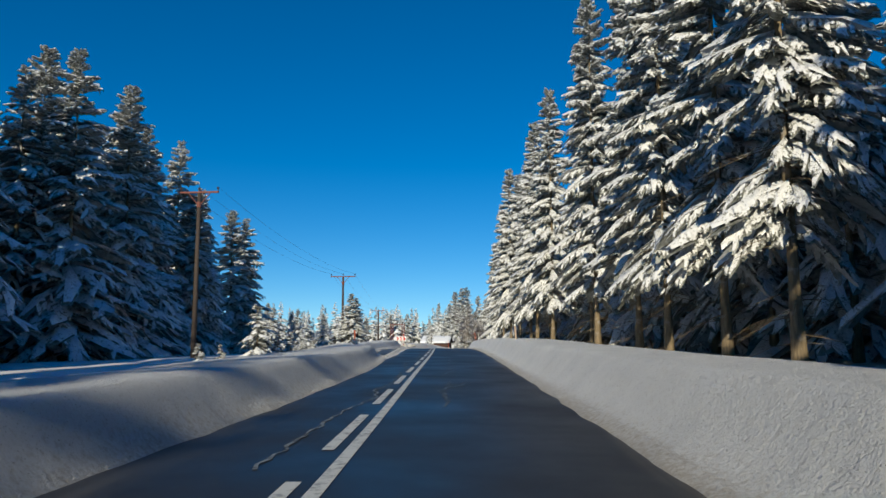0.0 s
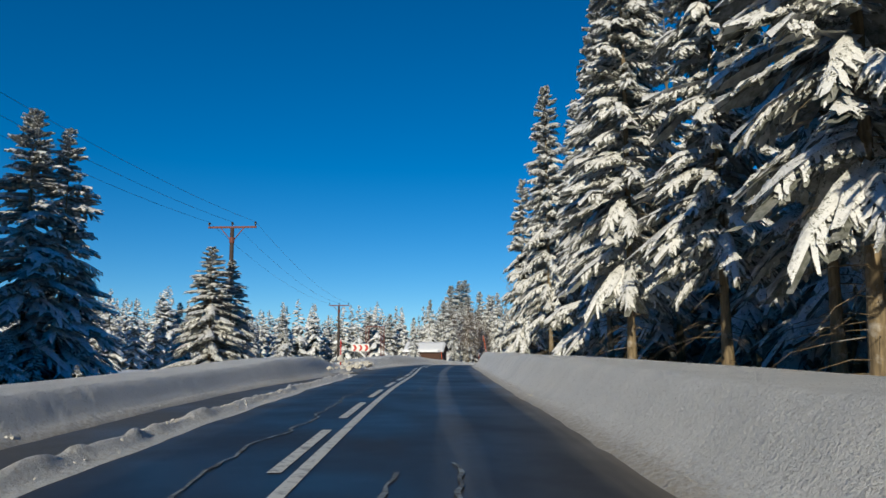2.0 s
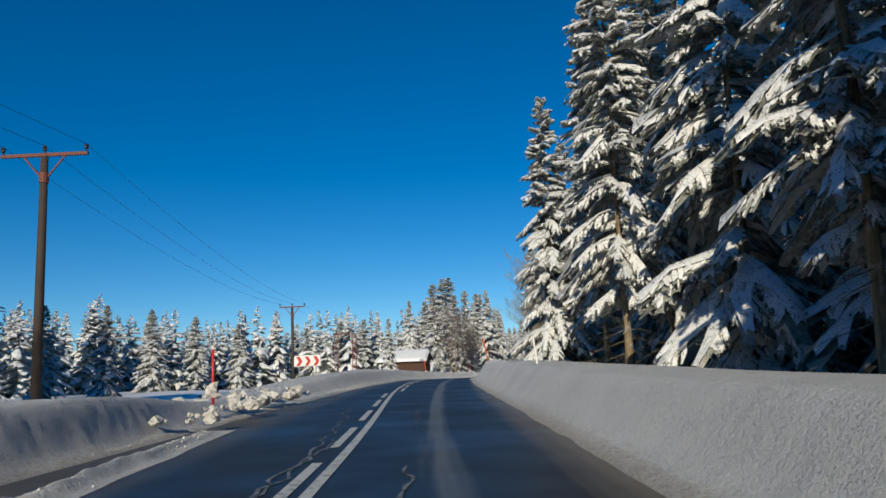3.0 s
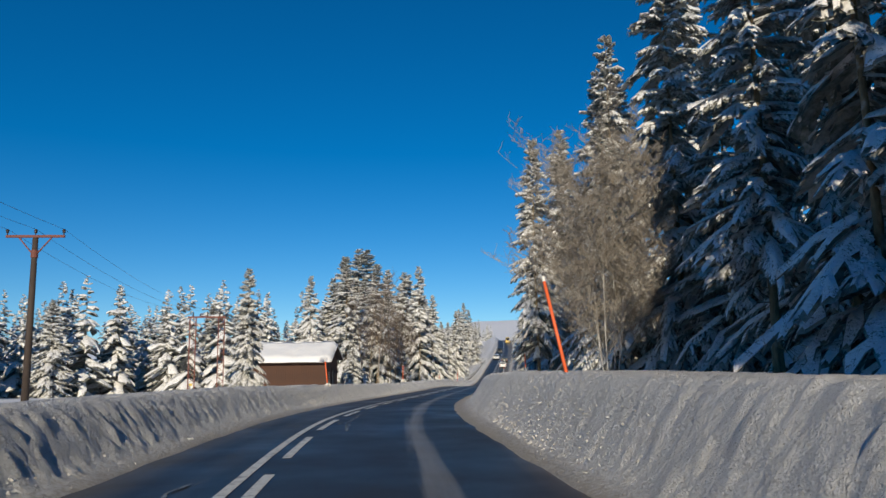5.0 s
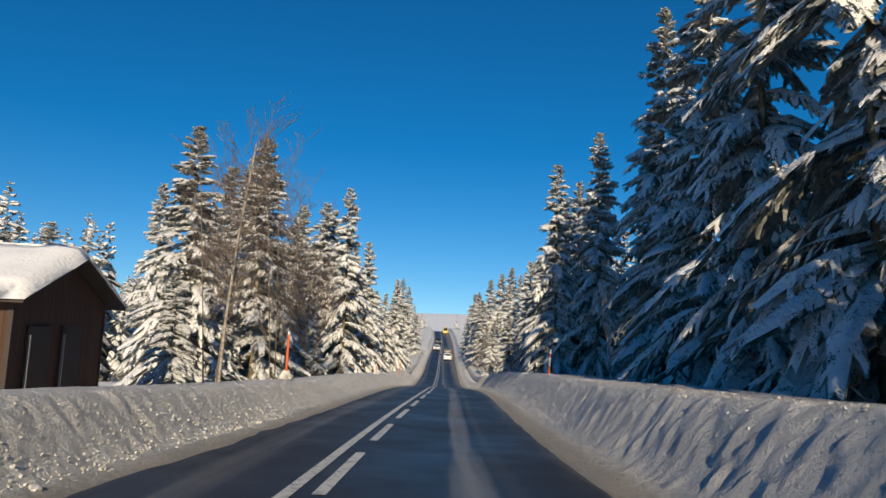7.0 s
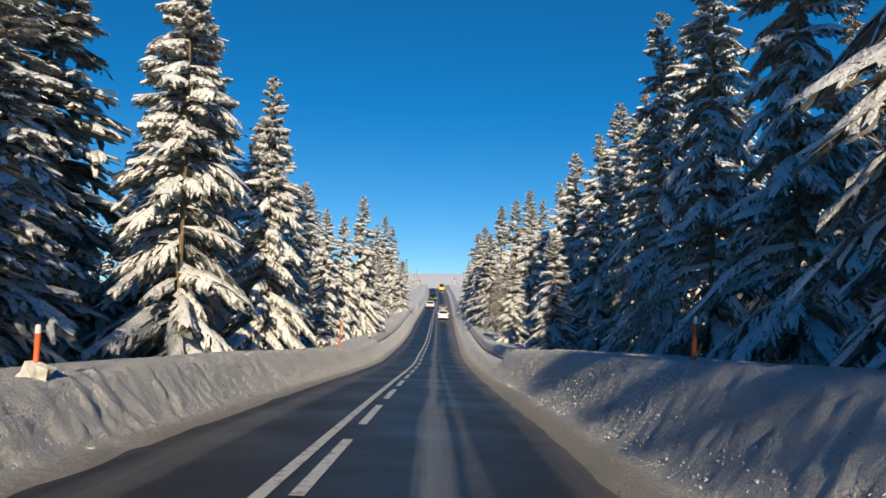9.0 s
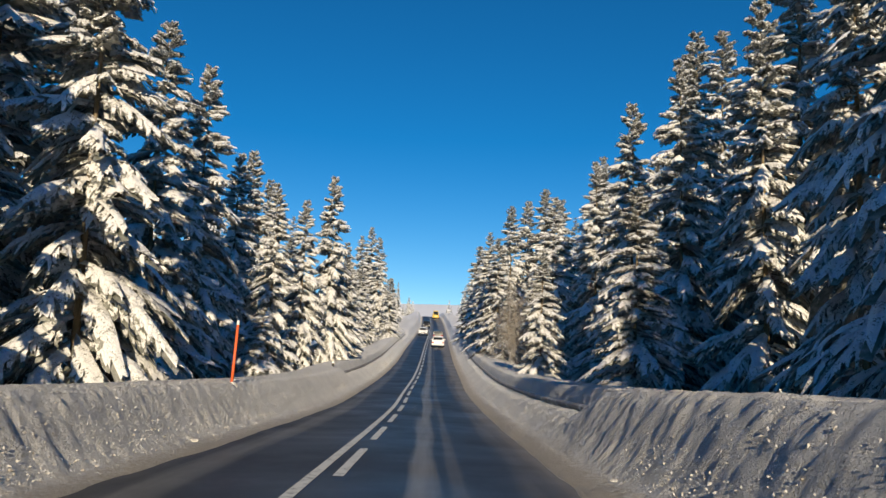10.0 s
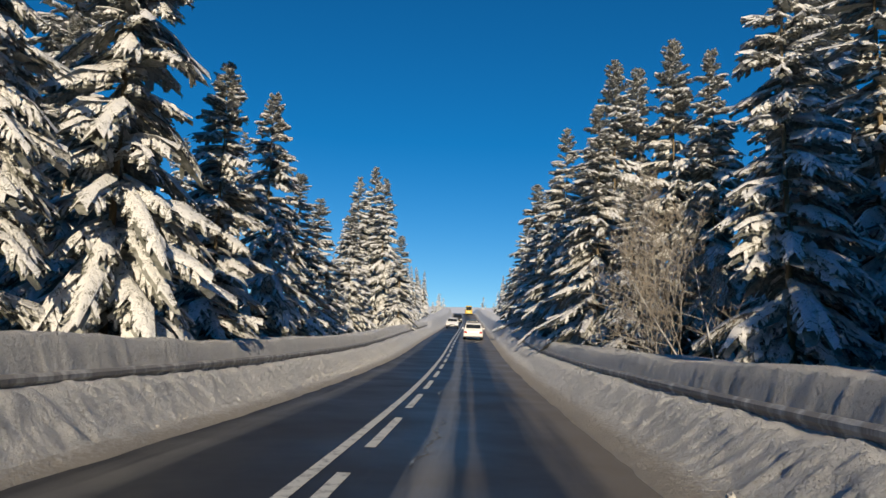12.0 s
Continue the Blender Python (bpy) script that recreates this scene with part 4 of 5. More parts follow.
k = Mat("dirty_clod_snow", 0.8)
k.colour(k.mix(k.grey(k.noise(6.0, 5), 0.4, 0.7), (0.66, 0.65, 0.63), (0.36, 0.33, 0.28)))
k.bump(k.noise(12.0, 5), 0.6, 0.04)
CLOD = k.m
RED = plain("signal_red_paint", (0.55, 0.035, 0.03), 0.45)
ORANGE = plain("faded_orange_paint", (0.75, 0.13, 0.04), 0.55)
WHITE = plain("white_paint", (0.78, 0.78, 0.76), 0.5, vary=0.08)
STEEL = plain("galvanised_steel", (0.38, 0.39, 0.40), 0.45, 0.7)
RUST = plain("red_primer_steel", (0.17, 0.055, 0.04), 0.7)
DARK = plain("dark_ceramic", (0.05, 0.035, 0.03), 0.3)
POLEWOOD = plain("weathered_brown_pole", (0.055, 0.040, 0.032), 0.8, scale=2.0)
GLASS = plain("dark_window_glass", (0.02, 0.025, 0.03), 0.08, vary=0.1)
RUBBER = plain("black_rubber", (0.015, 0.015, 0.016), 0.85)
k = Mat("weathered_boards", 0.8)
g = k.noise(1.3, 6, 0.65, (9, 9, 0.6))
c = k.ramp(g, [(0.3, (0.050, 0.022, 0.013)), (0.6, (0.10, 0.045, 0.025)), (0.8, (0.17, 0.085, 0.045))])
oi = k.node("ShaderNodeObjectInfo")
k.colour(k.mix(k.math("MULTIPLY", oi.outputs["Random"], 0.5), c, (0.06, 0.03, 0.02)))
k.bump(g, 0.4, 0.02)
BOARDS = k.m


# power line
def power_pole(x, y, top, turn, arm, label):
    z = ground_at(x, y) - 0.3
    h = top - z
    ob = thing("power_pole", pose(x, y, z, 0, 0, turn), label, "power pole", "poles of the power line")
    part("pole", shape("pole", lambda bm: rod(bm, 0.17, 0.12, h - 0.12, sides=14), POLEWOOD, smooth=True), ob)
    part("crossarm", boxes("crossarm", [((arm, 0.10, 0.12), (0, 0, h - 0.06))], RUST, 0.012), ob, "red-brown steel crossarm")
    for sgn in (-1, 1):
        a = math.atan2(0.75, 0.62)
        part("brace", shape("brace", lambda bm: box(bm, 0.97, 0.05, 0.05, pose(sgn * 0.42, 0, h - 0.48, 0, -sgn * math.degrees(a), 0)), RUST), ob)
    for k1 in (-0.48, 0.0, 0.48):
        ins = part("insulator", shape("insulator", lambda bm: [rod(bm, 0.025, 0.025, 0.14, Matrix.Translation((k1 * arm, 0, h)), 8), rod(bm, 0.075, 0.045, 0.10, Matrix.Translation((k1 * arm, 0, h + 0.10)), 12),
                                                           rod(bm, 0.085, 0.05, 0.09, Matrix.Translation((k1 * arm, 0, h + 0.18)), 12)], DARK, smooth=True), ob, "dark ceramic insulator")
    part("collar", shape("collar", lambda bm: rod(bm, 0.155, 0.155, 0.35, Matrix.Translation((0, 0, h - 1.05)), 14), RUST), ob)
    return [(Matrix(pose(x, y, z, 0, 0, turn)) @ Vector((k1 * arm, 0, h + 0.27))) for k1 in (-0.48, 0.0, 0.48)]


tops = [power_pole(-15.35, 43.63, 9.84, -6, 2.6, "brown wooden power pole with red-brown crossarm before spruces"),
        power_pole(-11.45, 83.40, 7.45, -4, 3.05, "brown power pole with braced crossarm behind the bank"),
        power_pole(-11.08, 129.55, 4.57, -6, 2.6, "distant brown power pole with three insulators")]


def lattice_leg(x0, h):
    """A slender square lattice mast."""
    def build(bm):
        for sx in (-1, 1):
            for sy in (-1, 1):
                box(bm, 0.09, 0.09, h, Matrix.Translation((x0 + sx * 0.30, sy * 0.30, h / 2)))
        n = int(h / 0.5)
        for i in range(n):
            for sgn in (-1, 1):
                tilt = math.degrees(math.atan2(0.5, 0.60)) * (1 if i % 2 else -1)
                box(bm, 0.78, 0.04, 0.04, pose(x0, sgn * 0.30, (i + 0.5) * h / n, 0, tilt, 0))
                box(bm, 0.04, 0.78, 0.04, pose(x0 + sgn * 0.30, 0, (i + 0.5) * h / n, tilt, 0, 0))
    return shape("lattice_leg", build, RUST)


px, py, pt = -9.83, 170.04, 2.26
pz = ground_at(px, py) - 0.2
tower = thing("lattice_tower", pose(px, py, pz, 0, 0, 8), "red-brown lattice portal tower of the power line", "power tower")
for x0 in (-1.4, 1.4):
    part("lattice_leg", lattice_leg(x0, pt - pz), tower)
part("crossarm", boxes("crossarm", [((3.7, 0.16, 0.16), (-0.05, 0, pt - pz))], RUST), tower)
for k1 in (-1.4, 0.0, 1.2):
    part("insulator", shape("insulator", lambda bm: [rod(bm, 0.09, 0.05, 0.5, Matrix.Translation((k1, 0, pt - pz + 0.08)), 10)], DARK), tower, "dark ceramic insulator")
part("warning_plate", boxes("warning_plate", [((0.3, 0.02, 0.22), (-1.4, -0.36, 1.3))], plain("yellow_enamel", (0.7, 0.5, 0.05), 0.4)), tower, "small yellow plate")
tops.append([Matrix(pose(px, py, pz, 0, 0, 8)) @ Vector((k1, 0, pt - pz + 0.6)) for k1 in (-1.4, 0.0, 1.2)])
power_line = thing("power_line", Matrix(), "three thin dark wires hung between the poles", "cable")
for a, b in zip(tops, tops[1:]):
    for p, q in zip(a, b):
        t = np.linspace(0, 1, 25)[:, None]
        line = np.array(p) * (1 - t) + np.array(q) * t
        line[:, 2] -= (4 * t * (1 - t))[:, 0] * 0.9
        part("wire", mesh_of("wire", *tube(line, np.full(25, 0.009), 4), DARK), power_line)


# chevron board
def chevron_board(x, y, z, turn):
    ob = thing("chevron_sign", pose(x, y, z, 0, 0, turn), "white board with three red chevrons behind the bank", "road sign")
    part("board", boxes("board", [((1.55, 0.03, 0.60), (0, 0, 0))], WHITE, 0.004), ob)
    for k1 in (-0.52, -0.02, 0.48):
        def build(bm):
            w, hh, t = 0.26, 0.27, 0.20
            pts = [(-w / 2, hh), (-w / 2 + t, hh), (w / 2 + t / 2, 0), (-w / 2 + t, -hh), (-w / 2, -hh), (w / 2 - t / 2, 0)]
            lo = [bm.verts.new((k1 + a, -0.021, b)) for a, b in pts]
            hi = [bm.verts.new((k1 + a, -0.017, b)) for a, b in pts]
            bm.faces.new(lo), bm.faces.new(hi[::-1])
            for i in range(6):
                bm.faces.new((lo[i], hi[i], hi[(i + 1) % 6], lo[(i + 1) % 6]))
        part("chevron", shape("chevron", build, RED), ob, "red chevron pointing right")
    low = ground_at(x, y) - z - 0.2
    for sx in (-0.5, 0.5):
        part("post", shape("post", lambda bm: rod(bm, 0.03, 0.03, 0.2 - low, Matrix.Translation((sx, 0.05, low)), 10), STEEL), ob)
    part("snow_cap", boxes("snow_cap", [((1.5, 0.06, 0.05), (0, 0, 0.325))], SNOW, 0.02), ob, "thin snow on the upper edge")


chevron_board(-5.33, 101.52, -0.40, 8)


# snow poles
def snow_pole(y, u, tall, lean=(0, 0), paint=None, banded=False, label="", r=0.035):
    p = on_road(y, u)
    side = -1 if u < 0 else 1
    z = float(p[2]) + 0.35
    ob = thing("snow_pole", pose(float(p[0]), float(p[1]), z, lean[0], lean[1], 0), label or "orange snow marker pole stuck in the bank" if not banded else "red and white snow marker pole in the bank", "snow pole", "snow poles on the banks")
    h = tall - 0.35
    part("stick", shape("stick", lambda bm: rod(bm, r, r * 0.86, h, sides=10), paint or ORANGE, smooth=True), ob)
    part("cap", shape("cap", lambda bm: rod(bm, r * 0.97, r * 0.8, 0.10, Matrix.Translation((0, 0, h)), 10), WHITE), ob, "pale worn tip")
    if banded:
        for k1 in (0.4, 1.0):
            part("band", shape("band", lambda bm: rod(bm, 0.037, 0.036, 0.28, Matrix.Translation((0, 0, k1)), 10), WHITE), ob, "white band")
    lump = hash_mound(0.17, 0.16, int(y))
    m = part("snow_clod", lump, ob, "snow heaped round the foot")
    m.location = (0, 0, 0.36)


def hash_mound(r, h, seed):
    """A broken, angular lump of snow."""
    def build(bm):
        bmesh.ops.create_icosphere(bm, subdivisions=2, radius=1.0)
        for v in bm.verts:
            n = noise.noise(v.co * 1.3 + Vector((seed, seed * 2, 0))) * 0.6 + noise.cell(v.co * 2.3 + Vector((seed, 0, seed))) * 0.35
            v.co = Vector((v.co.x * r, v.co.y * r * 0.75, v.co.z * h)) * (1 + n)
    return shape("snow_clod", build, CLOD, smooth=False)


snow_pole(35.3, -5.07, 1.30)
snow_pole(76.3, -5.2, 1.65, (0, 0), RED, label="dark red snow marker pole in the broken bank")
snow_pole(82.5, 3.5, 1.75, (0, -6), WHITE, label="pale leaning snow pole in the bank")
snow_pole(34.7, 3.2, 1.5, (0, -4), plain("peeled_wood", (0.42, 0.30, 0.22), 0.7, scale=3.0), label="peeled wooden post standing in the snow bank", r=0.055)
snow_pole(107.9, 3.36, 2.79, (-4, -11))
snow_pole(128.0, -4.35, 1.88, (0, -6))
snow_pole(137.9, 5.27, 2.43, (0, -3), ORANGE, True)
snow_pole(151.0, -4.80, 1.92)
snow_pole(153.6, 3.26, 1.77, (0, 4), ORANGE, True)
snow_pole(171.2, -4.52, 1.21)
snow_pole(194.2, -4.59, 2.17, (0, 2))
snow_pole(172.6, 3.46, 1.60, (0, 4))

# little posts with reflectors
def reflector_post(y, u):
    p = on_road(y, u)
    z = float(p[2]) + 0.3
    ob = thing("marker_post", pose(float(p[0]), float(p[1]), z, 0, 0, -16), "white roadside post with dark reflector band", "marker post")
    part("post", boxes("post", [((0.12, 0.07, 1.05), (0, 0, 0.525))], WHITE, 0.015), ob)
    part("band", boxes("band", [((0.126, 0.076, 0.18), (0, 0, 0.80))], RUBBER, 0.012), ob, "black band")
    part("snow_cap", hash_mound(0.09, 0.07, 4), ob, "cap of snow").location = (0, 0, 1.06)


reflector_post(213.6, -5.23)


# guard rails half buried in the banks
k = Mat("snow_dusted_steel", 0.7, 0.1)
st = k.noise(3.0, 6, 0.65, (1, 1, 0.3))
k.colour(k.mix(k.grey(st, 0.48, 0.68), (0.26, 0.25, 0.24), (0.62, 0.62, 0.61)))
k.bump(k.noise(8.0, 5), 0.5, 0.03)
DUSTED = k.m


def guard_rail(side, y0, y1):
    def u_of(yy):
        e = EDGE_L(yy) if side < 0 else EDGE_R(yy)
        return e + side * RAIL_V
    prof = [(0.0, 0.36), (0.045, 0.41), (0.045, 0.47), (0.0, 0.52), (0.0, 0.56), (0.045, 0.61), (0.045, 0.66), (0.0, 0.70), (-0.02, 0.70), (-0.02, 0.36)]
    yy = np.arange(y0, y1 + 0.1, 1.0)
    pts = np.concatenate([on_road(yy, u_of(yy) - side * o, z)[:, None, :] for o, z in prof], 1).reshape(-1, 3)
    n, kk = len(yy), len(prof)
    i = np.arange(n - 1)[:, None] * kk
    j = np.arange(kk)[None, :]
    j2 = (j + 1) % kk
    quads = np.stack([i + j, i + j2, i + kk + j2, i + kk + j], -1).reshape(-1, 4)
    ob = thing("guard_rail", Matrix(), "steel guard rail half buried in ploughed snow", "guard rail", "guard rails")
    part("beam", mesh_of("beam", pts, quads, DUSTED, smooth=False), ob, "snow-dusted steel beam")
    for q in np.arange(y0 + 1, y1, 4.0):
        p = on_road(q, float(u_of(q)) + side * 0.07)
        part("post", boxes("post", [((0.10, 0.06, 0.9), (float(p[0]), float(p[1]), float(p[2]) + 0.22))], STEEL), ob)


guard_rail(-1, 214.0, 296.0)
guard_rail(1, 192.5, 264.0)

# barn: board walls, gable towards the road, snow on the roof
A, gx, gy = Vector((2.23, 148.56, 0)), 0.17, 0.985
floor_z = ground_at(2, 150) - 0.2
EAVE, APEX, WID, LEN = -1.86 - floor_z, -0.84 - floor_z, 5.4, 5.6
# local x runs along the gable wall, local y into the long side
barn = thing("barn", Matrix.Translation((A.x, A.y, floor_z)) @ Matrix.Rotation(math.atan2(gy, gx), 4, "Z"), "brown weathered board barn with thick snow on its roof", "barn")
long_wall = part("wall", boxes("wall", [((0.10, LEN, EAVE), (0.09, LEN / 2, EAVE / 2))], BOARDS), barn, "sunlit board wall with rain streaks")
part("wall", boxes("wall", [((0.10, LEN, EAVE), (WID - 0.09, LEN / 2, EAVE / 2))], BOARDS), barn)
def gable(bm, y0):
    lo = [bm.verts.new(p) for p in ((0.02, y0, 0), (WID - 0.02, y0, 0), (WID - 0.02, y0, EAVE), (WID / 2, y0, APEX), (0.02, y0, EAVE))]
    hi = [bm.verts.new((v.co.x, y0 + 0.1, v.co.z)) for v in lo]
    bm.faces.new(lo), bm.faces.new(hi[::-1])
    for i in range(5):
        bm.faces.new((lo[i], hi[i], hi[(i + 1) % 5], lo[(i + 1) % 5]))
front = part("wall", shape("wall", lambda bm: gable(bm, 0.06), BOARDS), barn, "shaded gable wall with doors")
part("wall", shape("wall", lambda bm: gable(bm, LEN - 0.16), BOARDS), barn)
board_me = boxes("board", [((0.03, 0.166, EAVE - 0.02), (0.025, 0, EAVE / 2))], BOARDS, 0.004)
for i in range(int(LEN / 0.17)):
    part("board", board_me, long_wall).location = (0, 0.09 + i * 0.17, 0)
for i in range(int(WID / 0.17)):
    xx = 0.09 + i * 0.17
    hh = EAVE + (APEX - EAVE) * (1 - abs(xx - WID / 2) / (WID / 2)) - 0.05
    part("board", boxes("board", [((0.166, 0.03, hh), (xx, 0.045, hh / 2))], BOARDS, 0.004), front)
slope = math.atan2(APEX - EAVE, WID / 2)
run = (WID / 2 + 0.45) / math.cos(slope)
def slab(sgn, thick, lift, grow, material, name, wavy=0.0):
    """One side of the roof, or the snow that lies on it."""
    def build(bm):
        n, m2 = 24, 10
        w, l = run + grow, LEN + 0.8 + grow
        rows = []
        for top in (0, 1):
            grid = []
            for i in range(n + 1):
                row = []
                for j in range(m2 + 1):
                    a, q = w * j / m2 - grow * 0.3, -0.4 - grow / 2 + l * i / n
                    wv = wavy * (noise.noise(Vector((a * 1.3, q * 1.3, sgn * 5))) - 0.1) * (1 if top else 0.2)
                    edge = min(1.0, (w - a - grow * 0.3) / 0.18, min(i, n - i) * l / n / 0.16 + 0.12) if wavy else 1
                    zz = APEX - math.sin(slope) * a + lift + top * (thick * max(0.15, edge) + wv)
                    row.append(bm.verts.new((WID / 2 + sgn * math.cos(slope) * a, q, zz)))
                grid.append(row)
            rows.append(grid)
        for g2 in rows:
            for i in range(n):
                for j in range(m2):
                    bm.faces.new((g2[i][j], g2[i + 1][j], g2[i + 1][j + 1], g2[i][j + 1]))
        lo, hi = rows
        rim = [(i, 0) for i in range(n)] + [(n, j) for j in range(m2)] + [(i, m2) for i in range(n, 0, -1)] + [(0, j) for j in range(m2, 0, -1)]
        for (a, b), (c2, d2) in zip(rim, rim[1:] + rim[:1]):
            bm.faces.new((lo[a][b], lo[c2][d2], hi[c2][d2], hi[a][b]))
    return shape(name, build, material, smooth=wavy > 0)
for sgn in (-1, 1):
    part("roof", slab(sgn, 0.09, 0.02, 0.0, POLEWOOD, "roof"), barn, "dark roof edge")
    part("roof_snow", slab(sgn, 0.30, 0.115, 0.10, SNOW, "roof_snow", 0.10), barn, "thick smooth snow on the roof")
for xx in (1.35, 3.15):
    door = part("door", boxes("door", [((1.2, 0.05, EAVE * 0.78), (xx, 0.0, EAVE * 0.39))], POLEWOOD, 0.01), barn, "dark plank door")
    part("rail", boxes("rail", [((0.05, 0.05, EAVE * 0.62), (xx - 0.55, -0.05, EAVE * 0.40))], STEEL), door, "pale metal bar")
part("sill_beam", boxes("sill_beam", [((0.14, LEN + 0.1, 0.16), (-0.01, LEN / 2, EAVE - 0.08))], POLEWOOD, 0.01), barn, "dark beam under the eaves")
part("corner_board", boxes("corner_board", [((0.12, 0.12, EAVE), (0.03, 0.03, EAVE / 2))], POLEWOOD, 0.01), barn)


# ---- vehicles on the far stretch ----
def paint(name, c):
    m = plain(name, c, 0.28, vary=0.06)
    return m


LAMP = plain("red_lamp_glass", (0.45, 0.02, 0.02), 0.2)
CLEAR = plain("clear_lamp_glass", (0.75, 0.75, 0.72), 0.12, vary=0.05)


def car(y, u, back, length, width, height, colour, label, kind="saloon", bonnet=None, turn=0.0):
    """A car on the road; back: its rear towards the driver."""
    p = on_road(y, u)
    s = float(road_x(y + 1) - road_x(y - 1)) / 2
    rise = math.degrees(math.atan(float(road_z(y + 2) - road_z(y - 2)) / 4))
    yaw = -math.degrees(math.atan(s)) + (0 if back else 180)
    ob = thing("car" if kind != "van" else "van", pose(float(p[0]), float(p[1]), float(p[2]), rise if back else -rise, 0, yaw), label, "car" if kind != "van" else "van", "vehicles on the road")
    L2, w = length / 2, width
    belt = height * (0.60 if kind != "van" else 0.45)
    roof = height
    nose = bonnet or belt - 0.12
    low = 0.24
    # y runs forward
    body = [(-L2, low + 0.12), (-L2 + 0.08, low), (L2 - 0.12, low), (L2, low + 0.15), (L2 - 0.03, nose - 0.18), (L2 - 0.18, nose), (L2 - 1.05, belt), (-L2 + 0.12, belt), (-L2, belt - 0.15)]
    b = part("body", prism("body", body, w, colour, 0.05, lambda z: 1.0 if z < belt * 0.8 else 0.96), ob)
    if kind == "saloon":
        cabin = [(-L2 + 0.30, belt - 0.02), (L2 - 1.0, belt - 0.02), (L2 - 1.75, roof - 0.05), (L2 - 2.0, roof), (-L2 + 1.0, roof), (-L2 + 0.75, roof - 0.05)]
    else:
        cabin = [(-L2 + 0.04, belt - 0.02), (L2 - 0.9, belt - 0.02), (L2 - 1.55, roof - 0.05), (L2 - 1.8, roof), (-L2 + 0.28, roof), (-L2 + 0.14, roof - 0.06)]
    top = lambda z: 0.95 - 0.20 * max(0, (z - belt)) / max(0.1, roof - belt)
    part("cabin", prism("cabin", cabin, w, colour, 0.04, top), ob)
    mid_z, half = (belt + roof) / 2, (roof - belt) / 2
    # windows stand a little proud of the cabin
    (y1, _), (y2, z2) = cabin[0], cabin[-1]
    lean = math.degrees(math.atan2(y2 - y1, z2 - belt))
    part("rear_window", shape("rear_window", lambda bm: box(bm, w * 0.74, 0.03, half * 1.45, pose(0, (y1 + y2) / 2 - 0.01, mid_z, -lean, 0, 0)), GLASS, 0.008), ob, "dark rear window")
    (y1, _), (y2, z2) = cabin[1], cabin[2]
    lean = math.degrees(math.atan2(y2 - y1, z2 - belt))
    part("windscreen", shape("windscreen", lambda bm: box(bm, w * 0.76, 0.03, half * 1.9, pose(0, (y1 + y2) / 2 + 0.015, mid_z, -lean, 0, 0)), GLASS, 0.008), ob, "dark windscreen")
    for sx in (-1, 1):
        yc = (cabin[0][0] + cabin[1][0]) / 2 - (0.0 if kind == "saloon" else 0.1)
        part("side_window", shape("side_window", lambda bm: box(bm, 0.03, (cabin[1][0] - cabin[0][0]) * 0.62, half * 1.15, pose(sx * w * 0.432, yc, mid_z, 0, -sx * 17 * (1 if kind != "van" else 0.6), 0)), GLASS, 0.008), ob)
        part("tail_lamp", boxes("tail_lamp", [((0.26, 0.06, 0.16), (sx * (w / 2 - 0.18), -L2 + 0.0, belt - 0.22))], LAMP, 0.02), ob, "red tail lamp")
        part("headlamp", boxes("headlamp", [((0.34, 0.10, 0.17), (sx * (w / 2 - 0.24), L2 - 0.06, nose - 0.20))], CLEAR, 0.03), ob, "clear headlamp")
        part("mirror", boxes("mirror", [((0.20, 0.10, 0.13), (sx * (w / 2 + 0.08), L2 - 1.45, belt + 0.06))], RUBBER if kind == "van" else colour, 0.03), ob)
        for yw in (-L2 + 0.80, L2 - 0.82):
            wheel = part("wheel", shape("wheel", lambda bm: [bmesh.ops.create_cone(bm, cap_ends=True, segments=24, radius1=0.31, radius2=0.31, depth=0.20, matrix=pose(sx * (w / 2 - 0.10), yw, 0.31, 0, 90, 0))], RUBBER, 0.02), ob, "black tyre")
            part("rim", shape("rim", lambda bm: [bmesh.ops.create_cone(bm, cap_ends=True, segments=20, radius1=0.20, radius2=0.17, depth=0.03, matrix=pose(sx * (w / 2 + 0.006), yw, 0.31, 0, 90, 0))], STEEL), wheel)
    part("bumper", boxes("bumper", [((w * 0.97, 0.16, 0.20), (0, -L2 + 0.02, low + 0.16))], colour if kind == "saloon" else RUBBER, 0.05), ob)
    part("bumper", boxes("bumper", [((w * 0.97, 0.16, 0.20), (0, L2 - 0.05, low + 0.14))], RUBBER, 0.05), ob)
    part("grille", boxes("grille", [((w * 0.48, 0.05, 0.16), (0, L2 - 0.01, nose - 0.26))], RUBBER, 0.02), ob, "dark grille")
    for at in ((0, -L2 - 0.025, belt - 0.32), (0, L2 + 0.035, low + 0.2)):
        part("number_plate", boxes("number_plate", [((0.52, 0.02, 0.11), at)], WHITE), ob, "plain white plate")


WHITE_CAR = paint("white_car_paint", (0.80, 0.80, 0.80))
car(271.0, 0.25, True, 4.2, 1.72, 1.46, WHITE_CAR, "white car seen from behind in the lane", "saloon")
car(293.0, 0.20, True, 4.1, 1.70, 1.48, paint("dark_green_car_paint", (0.04, 0.05, 0.05)), "dark car ahead of the white one", "hatch")
car(408.0, 0.20, True, 5.6, 2.15, 2.75, paint("yellow_van_paint", (0.75, 0.52, 0.10)), "yellow delivery van climbing the hill", "van", 1.25)
car(306.0, -2.65, False, 4.2, 1.74, 1.50, WHITE_CAR, "oncoming white car with black bonnet grille", "hatch")
car(346.0, -2.65, False, 4.6, 1.82, 1.75, paint("black_car_paint", (0.02, 0.02, 0.022)), "oncoming black off-road car", "hatch")


